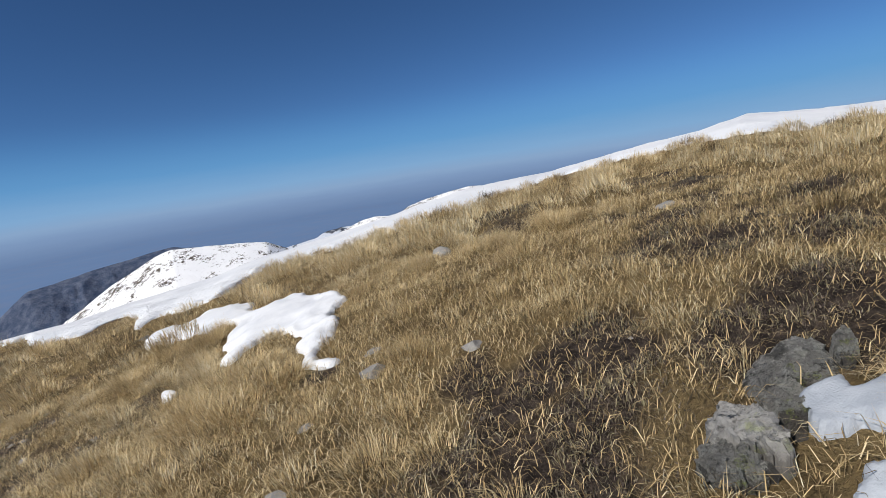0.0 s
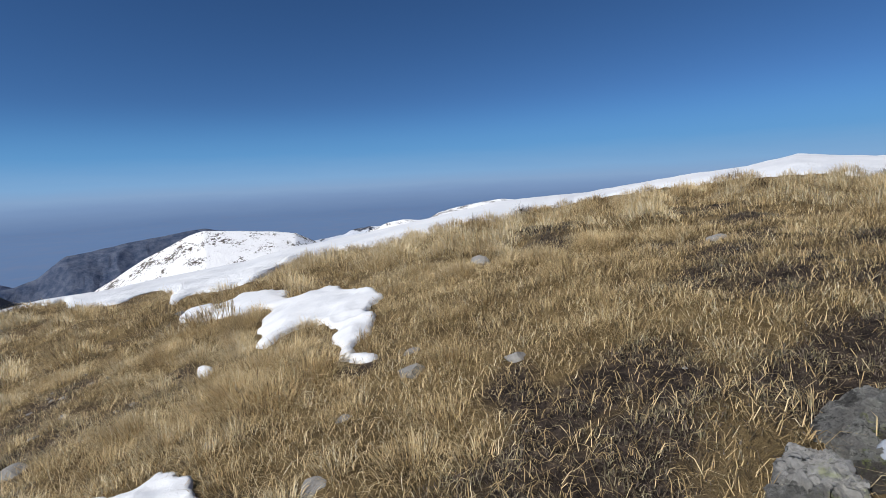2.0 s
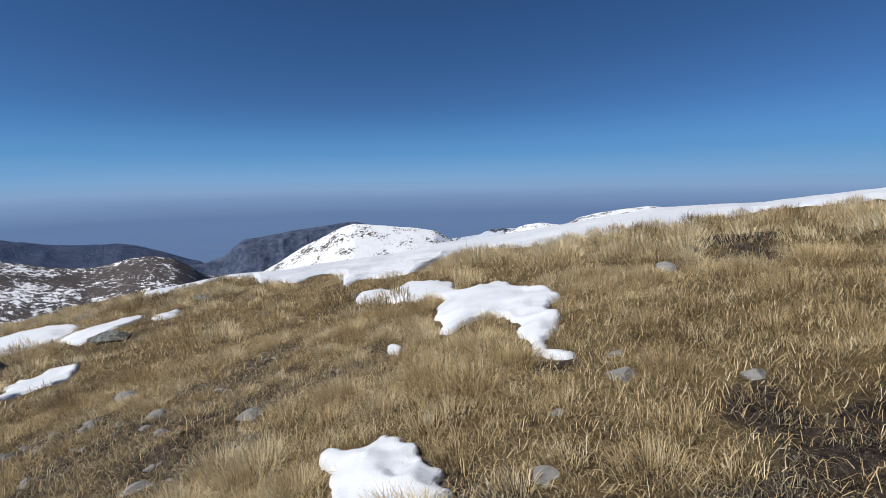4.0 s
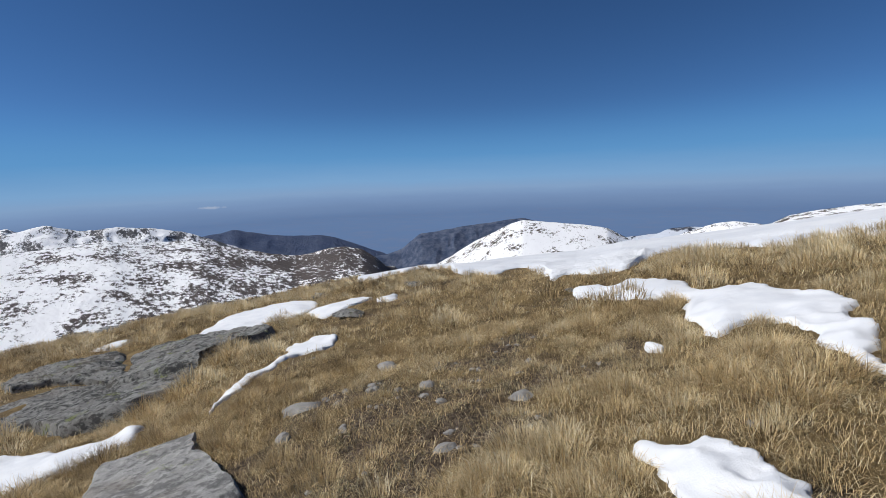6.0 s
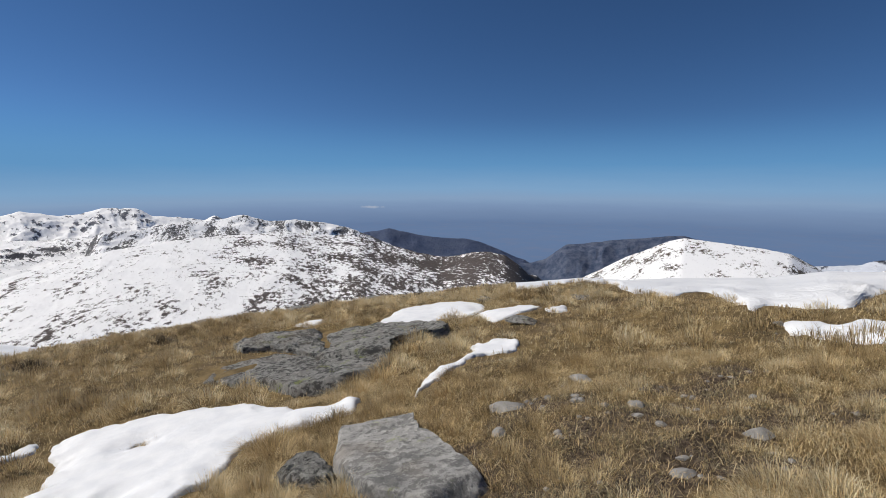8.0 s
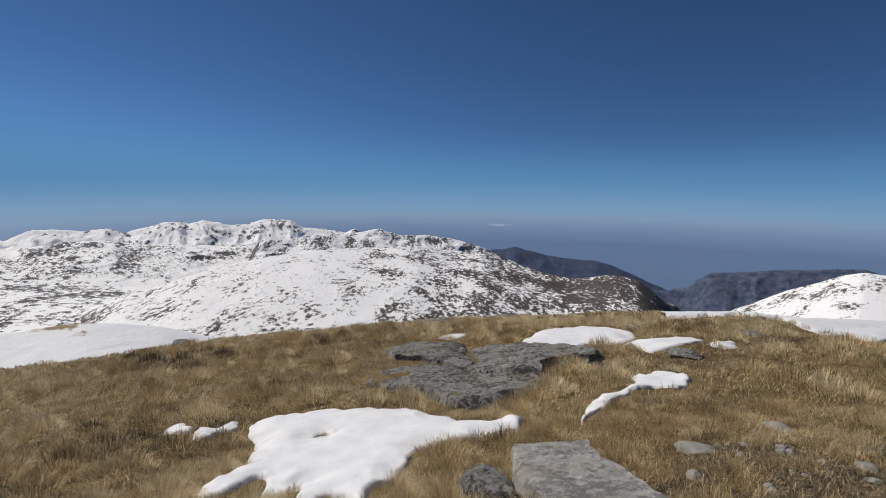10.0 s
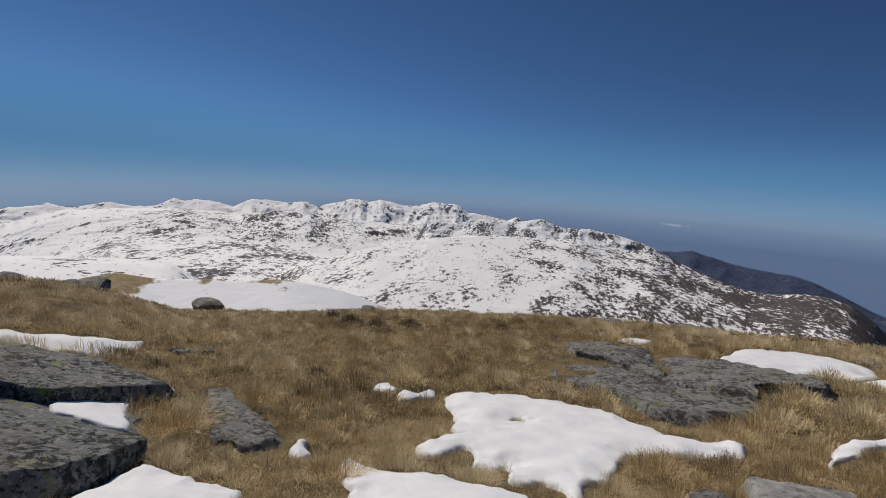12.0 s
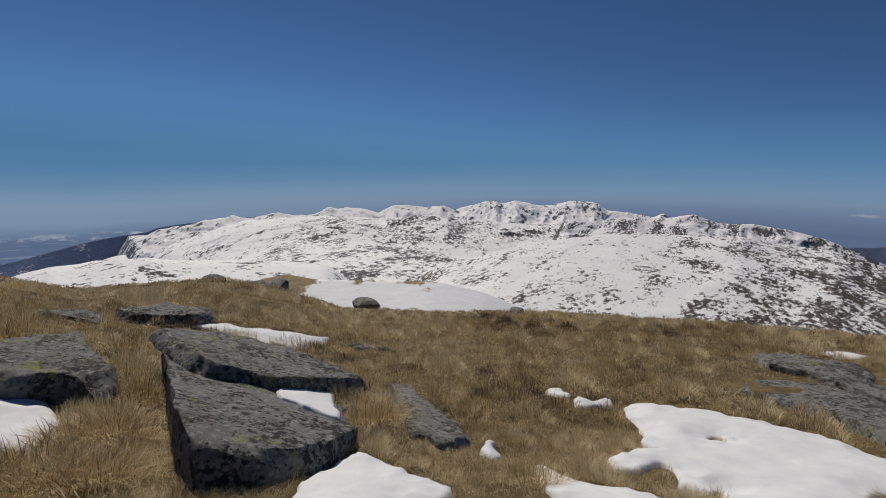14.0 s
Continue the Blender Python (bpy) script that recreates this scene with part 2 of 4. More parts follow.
def rock_material(name="lichened_rock", pale=1.0, lichen=0.5, tint=(1, 1, 1), relief=0.035, spots_per_m=21):
    """Grey gneiss with dark and yellow-green lichen."""
    m, t, b = material(name)
    base = ramp(t, noise_tex(t, 11, 9, 0.75), [(0.3, tuple(0.12 * pale * k for k in tint)), (0.5, tuple(0.19 * pale * k for k in tint)), (0.72, tuple(0.28 * pale * k for k in tint))])
    n = noise_tex(t, 34, 4, 0.6)
    vo = t.nodes.new("ShaderNodeTexVoronoi")
    vo.inputs["Scale"].default_value = spots_per_m
    co = t.nodes.new("ShaderNodeTexCoord")
    wob = t.nodes.new("ShaderNodeMixRGB")
    nn = node(t, "TexNoise", Scale=30, Detail=5, Roughness=0.7)
    t.links.new(co.outputs["Object"], nn.inputs["Vector"])
    wob.inputs[0].default_value = 0.08
    t.links.new(co.outputs["Object"], wob.inputs[1])
    t.links.new(nn.outputs[1], wob.inputs[2])
    t.links.new(wob.outputs[0], vo.inputs["Vector"])
    field = calc(t, "ADD", calc(t, "MULTIPLY", noise_tex(t, 4.5, 5, 0.65), 0.62), calc(t, "MULTIPLY", noise_tex(t, 30, 6, 0.75), 0.42))
    spots = calc(t, "ADD", field, calc(t, "MULTIPLY", vo.outputs["Distance"], -0.22))
    f1 = ramp(t, spots, [(0.40, gray(0)), (0.455, gray(min(1.0, 1.35 * lichen)))])
    col = mix(t, f1, base, (0.042, 0.042, 0.04))
    f2 = ramp(t, noise_tex(t, 26, 7, 0.75, (1, 1, 1), (0.4, 0.2, 1.0)), [(0.535, gray(0)), (0.585, gray(0.85 * lichen))])
    col = mix(t, f2, col, tuple(0.36 * min(pale, 1.3) * k for k in (1.0, 1.0, 0.92)))
    warm = ramp(t, noise_tex(t, 3.0, 4, 0.6, (1, 1, 1), (0.2, 1.0, 0.6)), [(0.5, gray(0)), (0.7, gray(0.35))])
    col = mix(t, warm, col, (0.22, 0.17, 0.12))
    f3 = ramp(t, noise_tex(t, 5.2, 9, 0.8, (1, 1, 1), (1.1, 0.7, 0.3)), [(0.575, gray(0)), (0.62, gray(lichen))])
    col = mix(t, f3, col, (0.27, 0.31, 0.085))
    t.links.new(col, b.inputs["Base Color"])
    b.inputs["Roughness"].default_value = 0.88
    b.inputs["Specular IOR Level"].default_value = 0.25
    bump(t, b, mix(t, 0.45, noise_tex(t, 12, 10, 0.8), n), 1.0, relief)
    return m


def grass_material(name, stops):
    """Dry blades: colour by the blade's own tone, a little light passing through."""
    m, t, b = material(name)
    at = t.nodes.new("ShaderNodeAttribute")
    at.attribute_name = "tone"
    c = ramp(t, at.outputs["Fac"], stops)
    t.links.new(c, b.inputs["Base Color"])
    b.inputs["Roughness"].default_value = 0.6
    b.inputs["Specular IOR Level"].default_value = 0.25
    tr = t.nodes.new("ShaderNodeBsdfTranslucent")
    t.links.new(c, tr.inputs[0])
    ms = t.nodes.new("ShaderNodeMixShader")
    ms.inputs[0].default_value = 0.13
    t.links.new(b.outputs[0], ms.inputs[1])
    t.links.new(tr.outputs[0], ms.inputs[2])
    t.links.new(ms.outputs[0], t.nodes["Material Output"].inputs[0])
    return m


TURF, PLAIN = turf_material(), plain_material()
SNOW, FIELD = snow_material("patch_snow", 30), snow_material("field_snow", 3.0)
# snow beside the first rocks, its grey-blue shade put into the colour
SHADED_SNOW = snow_material("shaded_snow", 40)
for link in SHADED_SNOW.node_tree.nodes:
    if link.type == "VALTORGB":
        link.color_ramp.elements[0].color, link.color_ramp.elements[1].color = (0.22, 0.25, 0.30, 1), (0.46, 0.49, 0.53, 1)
ROCK = rock_material("lichened_rock", 1.45, 0.6, (1.0, 0.98, 0.92), 0.07, 24)
DARKROCK = rock_material("dark_lichened_rock", 1.1, 0.85, (0.98, 1.0, 0.97), 0.045, 30)
BOULDER = rock_material("grey_boulder", 1.6, 0.4, (1.0, 0.98, 0.94), 0.018)
STONE = rock_material("pale_stone", 1.5, 0.12, (1.0, 0.96, 0.90), 0.012)
GRASS = grass_material("dry_grass", [(0.0, (0.06, 0.046, 0.03)), (0.2, (0.22, 0.155, 0.075)), (0.45, (0.53, 0.39, 0.195)), (0.7, (0.72, 0.56, 0.31)), (0.92, (0.80, 0.69, 0.45)), (1.0, (0.78, 0.70, 0.50))])
HEATH = grass_material("dark_heath", [(0.0, (0.022, 0.016, 0.014)), (0.25, (0.075, 0.055, 0.046)), (0.5, (0.17, 0.135, 0.105)), (0.75, (0.30, 0.26, 0.15)), (1.0, (0.42, 0.38, 0.26))])


# ---- the land ----
def mesh_object(name, verts, faces, mats, shade=True, face_mats=None):
    me = bpy.data.meshes.new(name)
    verts = np.asarray(verts, np.float32)
    faces = np.asarray(faces, np.int32)
    k = faces.shape[1]
    me.vertices.add(len(verts))
    me.vertices.foreach_set("co", verts.ravel())
    me.loops.add(faces.size)
    me.loops.foreach_set("vertex_index", faces.ravel())
    me.polygons.add(len(faces))
    me.polygons.foreach_set("loop_start", np.arange(0, faces.size, k, dtype=np.int32))
    me.polygons.foreach_set("use_smooth", np.full(len(faces), shade))
    for m in mats:
        me.materials.append(m)
    if face_mats is not None:
        me.polygons.foreach_set("material_index", np.asarray(face_mats, np.int32))
    me.update()
    me.validate()
    return new(name, me)


def grid_faces(n, m, wrap=False):
    """Quads of a grid of n rows and m columns."""
    i, j = np.meshgrid(np.arange(n - 1), np.arange(m if wrap else m - 1), indexing="ij")
    k = (j + 1) % m
    return np.stack([i * m + j, i * m + k, (i + 1) * m + k, (i + 1) * m + j], -1).reshape(-1, 4)


def polar(yaw, r):
    a = np.radians(yaw)
    return CX - r * np.sin(a), CY + r * np.cos(a)


def build_ground():
    rr = np.r_[0.02, np.geomspace(0.12, 5, 190), np.geomspace(5.2, 60, 80), np.geomspace(64, 4900, 36)]
    ya = np.r_[np.linspace(-62, 150, 430), np.linspace(153, 295, 48)]
    R, Y = np.meshgrid(rr, ya, indexing="ij")
    x, y = polar(Y, R)
    z = ground_z(x, y)
    f = grid_faces(len(rr), len(ya), True)[:, ::-1]
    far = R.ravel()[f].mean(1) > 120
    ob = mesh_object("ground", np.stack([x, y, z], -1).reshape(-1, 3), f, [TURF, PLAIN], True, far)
    at = ob.data.attributes.new("thatch", "FLOAT", "POINT")
    at.data.foreach_set("value", (1 - bareness(x, y)).ravel().astype(np.float32))
    at = ob.data.attributes.new("peat", "FLOAT", "POINT")
    at.data.foreach_set("value", smooth(-0.9, -0.2, x).ravel().astype(np.float32))
    return tagged(ob, "mountain meadow soil with dry litter, falling to a hazy plain", "ground", kind="structure")


def build_ridge(name, crest, dist, foot_r, foot_z, mat, label, category, rough=1.0, mid=None, step=0.15, rows=90, seed=1, jag=0.0, kind="structure", spur=0.17, run=5.0, soften=0.6):
    """A mountain seen from the meadow: crest as (yaw, elevation), at dist metres (a number or (yaw, metres) pairs), its slope running down
    by way of mid (metres, height) to foot_r, foot_z. The ends run out into the valley."""
    cy, ce = np.array(sorted(crest), float).T
    ya = np.arange(cy[0] - run, cy[-1] + run + step / 2, step)
    soft = np.interp(ya, cy, ce)
    k = max(3, int(soften / step) | 1)
    soft = np.convolve(np.pad(soft, k // 2, mode="edge"), np.ones(k) / k, "valid")
    rc = np.full_like(ya, dist) if isinstance(dist, (int, float)) else np.interp(ya, *np.array(dist, float).T)
    zc = CZ + np.tan(np.radians(soft + jag * fbm(ya * 1.1, ya * 0 + seed, 5, seed))) * rc
    if mid:
        mid_z, foot_z = np.interp(ya, *np.array(mid[1], float).T), np.interp(ya, *np.array(foot_z, float).T)
    low = float(np.max(mid_z)) if mid else foot_z
    even = CZ + np.tan(np.radians(soft)) * rc
    end = smooth(-run, 0, -np.maximum(cy[0] - ya, ya - cy[-1]))
    v = np.linspace(0, 1, rows)[:, None]
    if mid:
        r = np.where(v < 0.72, rc + (mid[0] - rc) * v / 0.72, mid[0] + (foot_r - mid[0]) * (v - 0.72) / 0.28)
        z = np.where(v < 0.72, even + (mid_z - even) * (v / 0.72), mid_z + (foot_z - mid_z) * (v - 0.72) / 0.28)
        body = smooth(0, 0.10, v) * (1 - 0.93 * smooth(0.5, 0.75, v))
    else:
        r = rc + (foot_r - rc) * v
        z = even + (foot_z - even) * v
        body = smooth(0, 0.10, v) * (1 - 0.6 * smooth(0.8, 1, v))
    x, y = polar(ya[None, :] + 0 * r, r)
    wide = float(np.mean(rc)) * spur
    wx, wy = x / wide + 0.6 * fbm(x / wide, y / wide, 3, seed + 7), y / wide + 0.6 * fbm(x / wide, y / wide, 3, seed + 9)
    gully = ridged(wx, wy, 6, seed) - 0.5
    fine = fbm(x / wide * 5, y / wide * 5, 5, seed + 3)
    amp = abs(float(np.mean(zc)) - low)
    z = z + body * end * amp * rough * (0.55 * gully + 0.15 * fine) + (zc - even) * np.exp(-v / 0.04)
    deep = -310.0 if np.max(rc) < 1700 else -500.0
    sunk = np.maximum(CZ - r * math.tan(radians(17)), min(deep, low - 5) if low < -100 else deep)
    z = sunk + (z - sunk) * end
    zc = np.maximum(CZ - rc * math.tan(radians(17)), deep) * (1 - end) + zc * end
    vb = np.linspace(0, 1, 6)[1:, None]
    rb = rc * (1 + 0.2 * vb)
    xb, yb = polar(ya[None, :] + 0 * rb, rb)
    zb = zc + (np.minimum(low, zc) - 10 - zc) * vb
    X, Y, Z = np.vstack([xb[::-1], x]), np.vstack([yb[::-1], y]), np.vstack([zb[::-1], z])
    ob = mesh_object(name, np.stack([X, Y, Z], -1).reshape(-1, 3), grid_faces(*X.shape), [mat])
    return tagged(ob, label, category, kind=kind)


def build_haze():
    """The far plain and the haze over it, painted on a plain glowing ring beyond the last mountains."""
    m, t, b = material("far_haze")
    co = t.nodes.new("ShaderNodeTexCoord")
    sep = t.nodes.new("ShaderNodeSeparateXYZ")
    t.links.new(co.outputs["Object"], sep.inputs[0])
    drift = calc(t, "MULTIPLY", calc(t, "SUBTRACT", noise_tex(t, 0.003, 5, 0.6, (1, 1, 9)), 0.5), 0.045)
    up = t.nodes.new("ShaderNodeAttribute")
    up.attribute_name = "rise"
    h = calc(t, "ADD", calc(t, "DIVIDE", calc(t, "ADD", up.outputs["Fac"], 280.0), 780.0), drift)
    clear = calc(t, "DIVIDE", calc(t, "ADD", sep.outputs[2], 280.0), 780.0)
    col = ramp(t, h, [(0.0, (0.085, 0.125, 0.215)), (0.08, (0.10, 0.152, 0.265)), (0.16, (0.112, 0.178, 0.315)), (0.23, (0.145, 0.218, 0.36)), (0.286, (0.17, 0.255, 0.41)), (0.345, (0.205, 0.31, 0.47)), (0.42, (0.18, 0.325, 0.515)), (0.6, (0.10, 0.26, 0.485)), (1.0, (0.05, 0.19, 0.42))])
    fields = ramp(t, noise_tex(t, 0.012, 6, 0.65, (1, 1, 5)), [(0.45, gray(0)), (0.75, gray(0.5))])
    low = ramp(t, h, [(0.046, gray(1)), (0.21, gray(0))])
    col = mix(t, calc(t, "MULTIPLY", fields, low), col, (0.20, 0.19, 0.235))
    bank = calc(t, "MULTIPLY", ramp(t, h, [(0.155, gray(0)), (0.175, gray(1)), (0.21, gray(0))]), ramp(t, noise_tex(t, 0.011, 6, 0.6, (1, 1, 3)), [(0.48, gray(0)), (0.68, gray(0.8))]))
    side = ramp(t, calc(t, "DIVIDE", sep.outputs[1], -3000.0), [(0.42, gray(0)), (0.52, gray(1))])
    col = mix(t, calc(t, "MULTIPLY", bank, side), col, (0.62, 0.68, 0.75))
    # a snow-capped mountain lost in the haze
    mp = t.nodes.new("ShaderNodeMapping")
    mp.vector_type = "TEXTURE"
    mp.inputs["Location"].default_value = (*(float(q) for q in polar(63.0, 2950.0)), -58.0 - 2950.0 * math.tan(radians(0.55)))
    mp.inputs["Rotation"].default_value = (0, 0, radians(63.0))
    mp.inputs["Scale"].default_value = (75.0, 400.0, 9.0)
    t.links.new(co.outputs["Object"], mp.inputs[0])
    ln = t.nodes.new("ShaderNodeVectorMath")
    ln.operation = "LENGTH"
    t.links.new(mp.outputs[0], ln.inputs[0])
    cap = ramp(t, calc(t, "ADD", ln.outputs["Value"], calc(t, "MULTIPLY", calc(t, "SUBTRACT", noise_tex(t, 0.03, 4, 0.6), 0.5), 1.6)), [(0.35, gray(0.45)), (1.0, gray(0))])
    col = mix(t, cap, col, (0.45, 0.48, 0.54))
    # horizon haze painted paler towards -y
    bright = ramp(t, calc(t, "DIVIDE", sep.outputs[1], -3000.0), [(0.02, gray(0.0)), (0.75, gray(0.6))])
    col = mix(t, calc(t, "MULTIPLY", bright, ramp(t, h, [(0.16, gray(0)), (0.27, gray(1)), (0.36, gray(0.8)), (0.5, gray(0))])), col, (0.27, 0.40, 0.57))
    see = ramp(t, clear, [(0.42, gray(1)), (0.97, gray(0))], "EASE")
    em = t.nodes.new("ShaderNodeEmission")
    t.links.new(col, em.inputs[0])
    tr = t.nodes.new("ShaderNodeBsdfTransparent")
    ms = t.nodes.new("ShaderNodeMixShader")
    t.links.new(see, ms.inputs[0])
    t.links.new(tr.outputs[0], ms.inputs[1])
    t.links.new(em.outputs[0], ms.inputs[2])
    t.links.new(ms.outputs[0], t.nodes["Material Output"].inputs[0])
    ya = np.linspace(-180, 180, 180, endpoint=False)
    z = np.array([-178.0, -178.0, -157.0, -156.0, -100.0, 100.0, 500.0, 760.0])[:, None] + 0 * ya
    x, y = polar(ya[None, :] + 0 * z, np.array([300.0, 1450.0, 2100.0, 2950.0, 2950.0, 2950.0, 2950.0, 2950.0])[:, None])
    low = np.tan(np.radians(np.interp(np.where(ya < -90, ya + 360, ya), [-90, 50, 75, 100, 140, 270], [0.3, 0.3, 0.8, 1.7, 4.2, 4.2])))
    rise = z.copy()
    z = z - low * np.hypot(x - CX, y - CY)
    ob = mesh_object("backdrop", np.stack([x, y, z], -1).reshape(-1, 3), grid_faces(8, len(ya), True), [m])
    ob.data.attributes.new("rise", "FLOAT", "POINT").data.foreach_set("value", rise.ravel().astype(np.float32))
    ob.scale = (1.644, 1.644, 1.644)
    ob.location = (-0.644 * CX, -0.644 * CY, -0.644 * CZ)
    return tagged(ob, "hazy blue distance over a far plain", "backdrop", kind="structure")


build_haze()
build_ground()

MASSIF = mountain_material("massif_snow", 0.11, 0.485, (0.06, 0.062, 0.072), (0.16, 0.155, 0.16), steep=0.7, snow=(0.95, 0.955, 0.965), fall=(100, 2.4), band=(-158.0, -142.0, -0.12), broken=0.7, grit=0.45, broad=0.55)
# peak rock is paled and blued: distance haze painted into its colour
PEAKS = mountain_material("peak_snow", 0.055, 0.41, (0.10, 0.11, 0.14), (0.20, 0.205, 0.23), steep=0.25, fall=(100, 2.0), broken=0.62, grit=0.22, broad=0.5)
FLANK = mountain_material("flank_snow", 0.22, 0.395, (0.05, 0.048, 0.052), (0.15, 0.122, 0.105), steep=0.4, snow=(0.95, 0.955, 0.965), side=(40, 380, 0.19), fall=(68, 1.5), band=(-84.0, -60.0, 0.03), broken=0.7, grit=0.42, broad=0.6)
SHOULDER = mountain_material("shoulder_snow", 0.16, 0.40, (0.05, 0.05, 0.055), (0.12, 0.11, 0.10), steep=0.3, fall=(122, 1.2), broken=0.62, grit=0.25)
SECOND = mountain_material("second_snow", 0.20, 0.43, (0.07, 0.072, 0.08), (0.18, 0.175, 0.175), steep=0.3, fall=(68, 2.4), side=(430, 240, 0.13), grit=0.35)
HILL = mountain_material("white_hill_snow", 1.0, 0.405, (0.06, 0.055, 0.05), (0.16, 0.13, 0.10), steep=0.5, fall=(24, 1.8))
HUMMOCK = knoll_material()
# distant woods: the blue of the haze is put into their base colours
FOREST = forest_material("forest_haze_blue", (0.045, 0.066, 0.118), (0.125, 0.145, 0.20), 0.07)
FOREST_FAR = forest_material("forest_far_haze", (0.07, 0.095, 0.165), (0.11, 0.135, 0.205), 0.02)
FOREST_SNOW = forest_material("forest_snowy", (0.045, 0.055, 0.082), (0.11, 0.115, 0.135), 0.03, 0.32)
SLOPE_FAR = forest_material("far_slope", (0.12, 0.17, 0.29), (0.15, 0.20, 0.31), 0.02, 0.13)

build_ridge("snowy_peaks", [(76.6, -3.46), (78.8, -2.98), (79.7, -2.72), (80.6, -3.18), (82.1, -2.86), (83.7, -2.78), (85.3, -2.57), (86.6, -1.84), (89.4, -1.92), (91.2, -2.41), (92.7, -2.55), (95.3, -2.1), (96.8, -2.54), (97.6, -2.12), (98.2, -2.35), (98.7, -2.33), (100.5, -2.85), (102.3, -3.49), (103.9, -3), (105.7, -3.38), (107.2, -3.24), (109.3, -3.21), (111.1, -4.11), (112.6, -3.78), (114.6, -3.6), (115.8, -3.91), (116.7, -3.66), (118.4, -4.62), (120.4, -4.71), (122.1, -4.44), (125.4, -5.12), (126.8, -4.82), (129, -5.26), (131.5, -5.85), (133.7, -6.29), (135.3, -7.08)], 1900, 1250, -262, PEAKS,
            "white pyramid peaks of a snowy mountain chain", "mountain", 0.26, None, 0.10, 64, 5, 0.17, spur=0.045, soften=0.1)
build_ridge("snowy_massif", [(75.5, -6.99), (79.3, -6.24), (83.7, -5.51), (86.9, -4.79), (88.8, -4.61), (91.9, -4.72), (94.4, -4.89), (98.2, -4.53), (101.9, -4.7), (103.2, -4.18), (106.8, -4.32), (109.2, -4.84), (110.4, -5.51), (113.4, -5.2), (116.3, -5.11), (119.2, -5.36), (122.1, -5.7), (125.4, -5.97), (127.6, -6.51), (129.8, -7.37), (132.6, -8.18), (134.8, -9.22), (136.5, -9.97)],
            1550, 360, [(60, -200), (78, -180), (92, -100), (122, -100), (132, -165), (150, -210)], MASSIF,
            "rocky mountain massif under fresh snow", "mountain", 0.95, (1000, [(60, -218), (80, -197), (89, -181), (95, -172), (103, -151), (112, -139), (122, -144), (128, -176), (134, -235), (150, -277)]), 0.12, 115, 4, 0.16, spur=0.075)
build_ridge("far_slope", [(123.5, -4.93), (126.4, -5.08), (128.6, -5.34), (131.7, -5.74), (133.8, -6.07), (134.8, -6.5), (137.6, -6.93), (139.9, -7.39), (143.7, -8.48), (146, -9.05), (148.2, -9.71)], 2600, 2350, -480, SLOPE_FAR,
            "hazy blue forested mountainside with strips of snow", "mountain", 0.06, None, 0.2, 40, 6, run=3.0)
build_ridge("left_shoulder", [(118.1, -10.68), (121.8, -10.39), (126.5, -10.16), (130.3, -10.03), (133.4, -9.72), (135.4, -9.23), (137, -9.03), (138.7, -9.43), (140.4, -9.84), (142.6, -9.98), (144.6, -10.51), (146.1, -11.08)], 420, 150, -70, SHOULDER,
            "low snowy mountain shoulder with dark rock streaks", "mountain", 0.35, None, 0.15, 70, 8, soften=0.3, run=9.0)
build_ridge("second_ridge", [(61.1, -5.84), (63.6, -4.78), (65.5, -4.1), (67.3, -3.66), (69.7, -3.34), (71.5, -3.14), (73.3, -3.3), (74.5, -3.29), (75.4, -2.98), (76.6, -2.6), (77.7, -2.7), (79.5, -3.2), (81.5, -3.32), (83.8, -3.43), (86.6, -4.02), (89.4, -4.13)], 1250, 930, -200, SECOND,
            "snow-dusted rocky ridge behind the nearer flank", "mountain", 0.28, None, 0.12, 80, 12, 0.08, spur=0.1)
build_ridge("near_flank", [(42.9, -11.04), (44.5, -9.27), (45.8, -8.08), (47.4, -7.08), (49.3, -6.69), (51.1, -6.79), (53, -7.2), (54.9, -7.41), (57.4, -6.94), (59.9, -6.27), (62.4, -5.71), (64.2, -5.15), (66.1, -4.96), (68.5, -4.88), (71, -4.66), (72.2, -4.46), (73.9, -4.49), (76.9, -4.73), (81, -4.97), (83.8, -5.21), (89.5, -6.08), (95.1, -7.41), (100.8, -9.16)],
            [(38, 620), (50, 640), (67, 680), (97, 560)], 260, -112, FLANK, "snowy mountain flank broken by dark rocks and scrub", "mountain", 0.13, None, 0.11, 110, 15, 0.10, spur=0.12, run=14.0)
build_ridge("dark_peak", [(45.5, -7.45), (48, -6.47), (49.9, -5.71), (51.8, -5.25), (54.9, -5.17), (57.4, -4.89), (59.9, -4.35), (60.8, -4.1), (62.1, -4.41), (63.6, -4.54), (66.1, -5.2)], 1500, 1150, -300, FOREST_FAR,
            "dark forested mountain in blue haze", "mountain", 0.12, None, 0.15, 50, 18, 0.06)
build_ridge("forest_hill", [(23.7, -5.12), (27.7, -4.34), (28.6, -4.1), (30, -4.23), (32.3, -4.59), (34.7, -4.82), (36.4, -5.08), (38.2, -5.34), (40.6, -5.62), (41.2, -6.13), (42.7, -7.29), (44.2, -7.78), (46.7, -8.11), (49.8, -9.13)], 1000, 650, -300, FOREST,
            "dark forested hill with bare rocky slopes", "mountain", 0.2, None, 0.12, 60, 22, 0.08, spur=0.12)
build_ridge("dusted_ridge", [(3.6, -5.66), (7.7, -5.44), (9.5, -5.3), (11.3, -5.21), (13.1, -5.41), (14.2, -5.95), (16.7, -6.23), (17.6, -6.39), (18.8, -6.19), (22.8, -7.8)], 780, 580, -150, FOREST_SNOW,
            "dark wooded ridge dusted with snow", "mountain", 0.5, None, 0.12, 50, 25, 0.1)
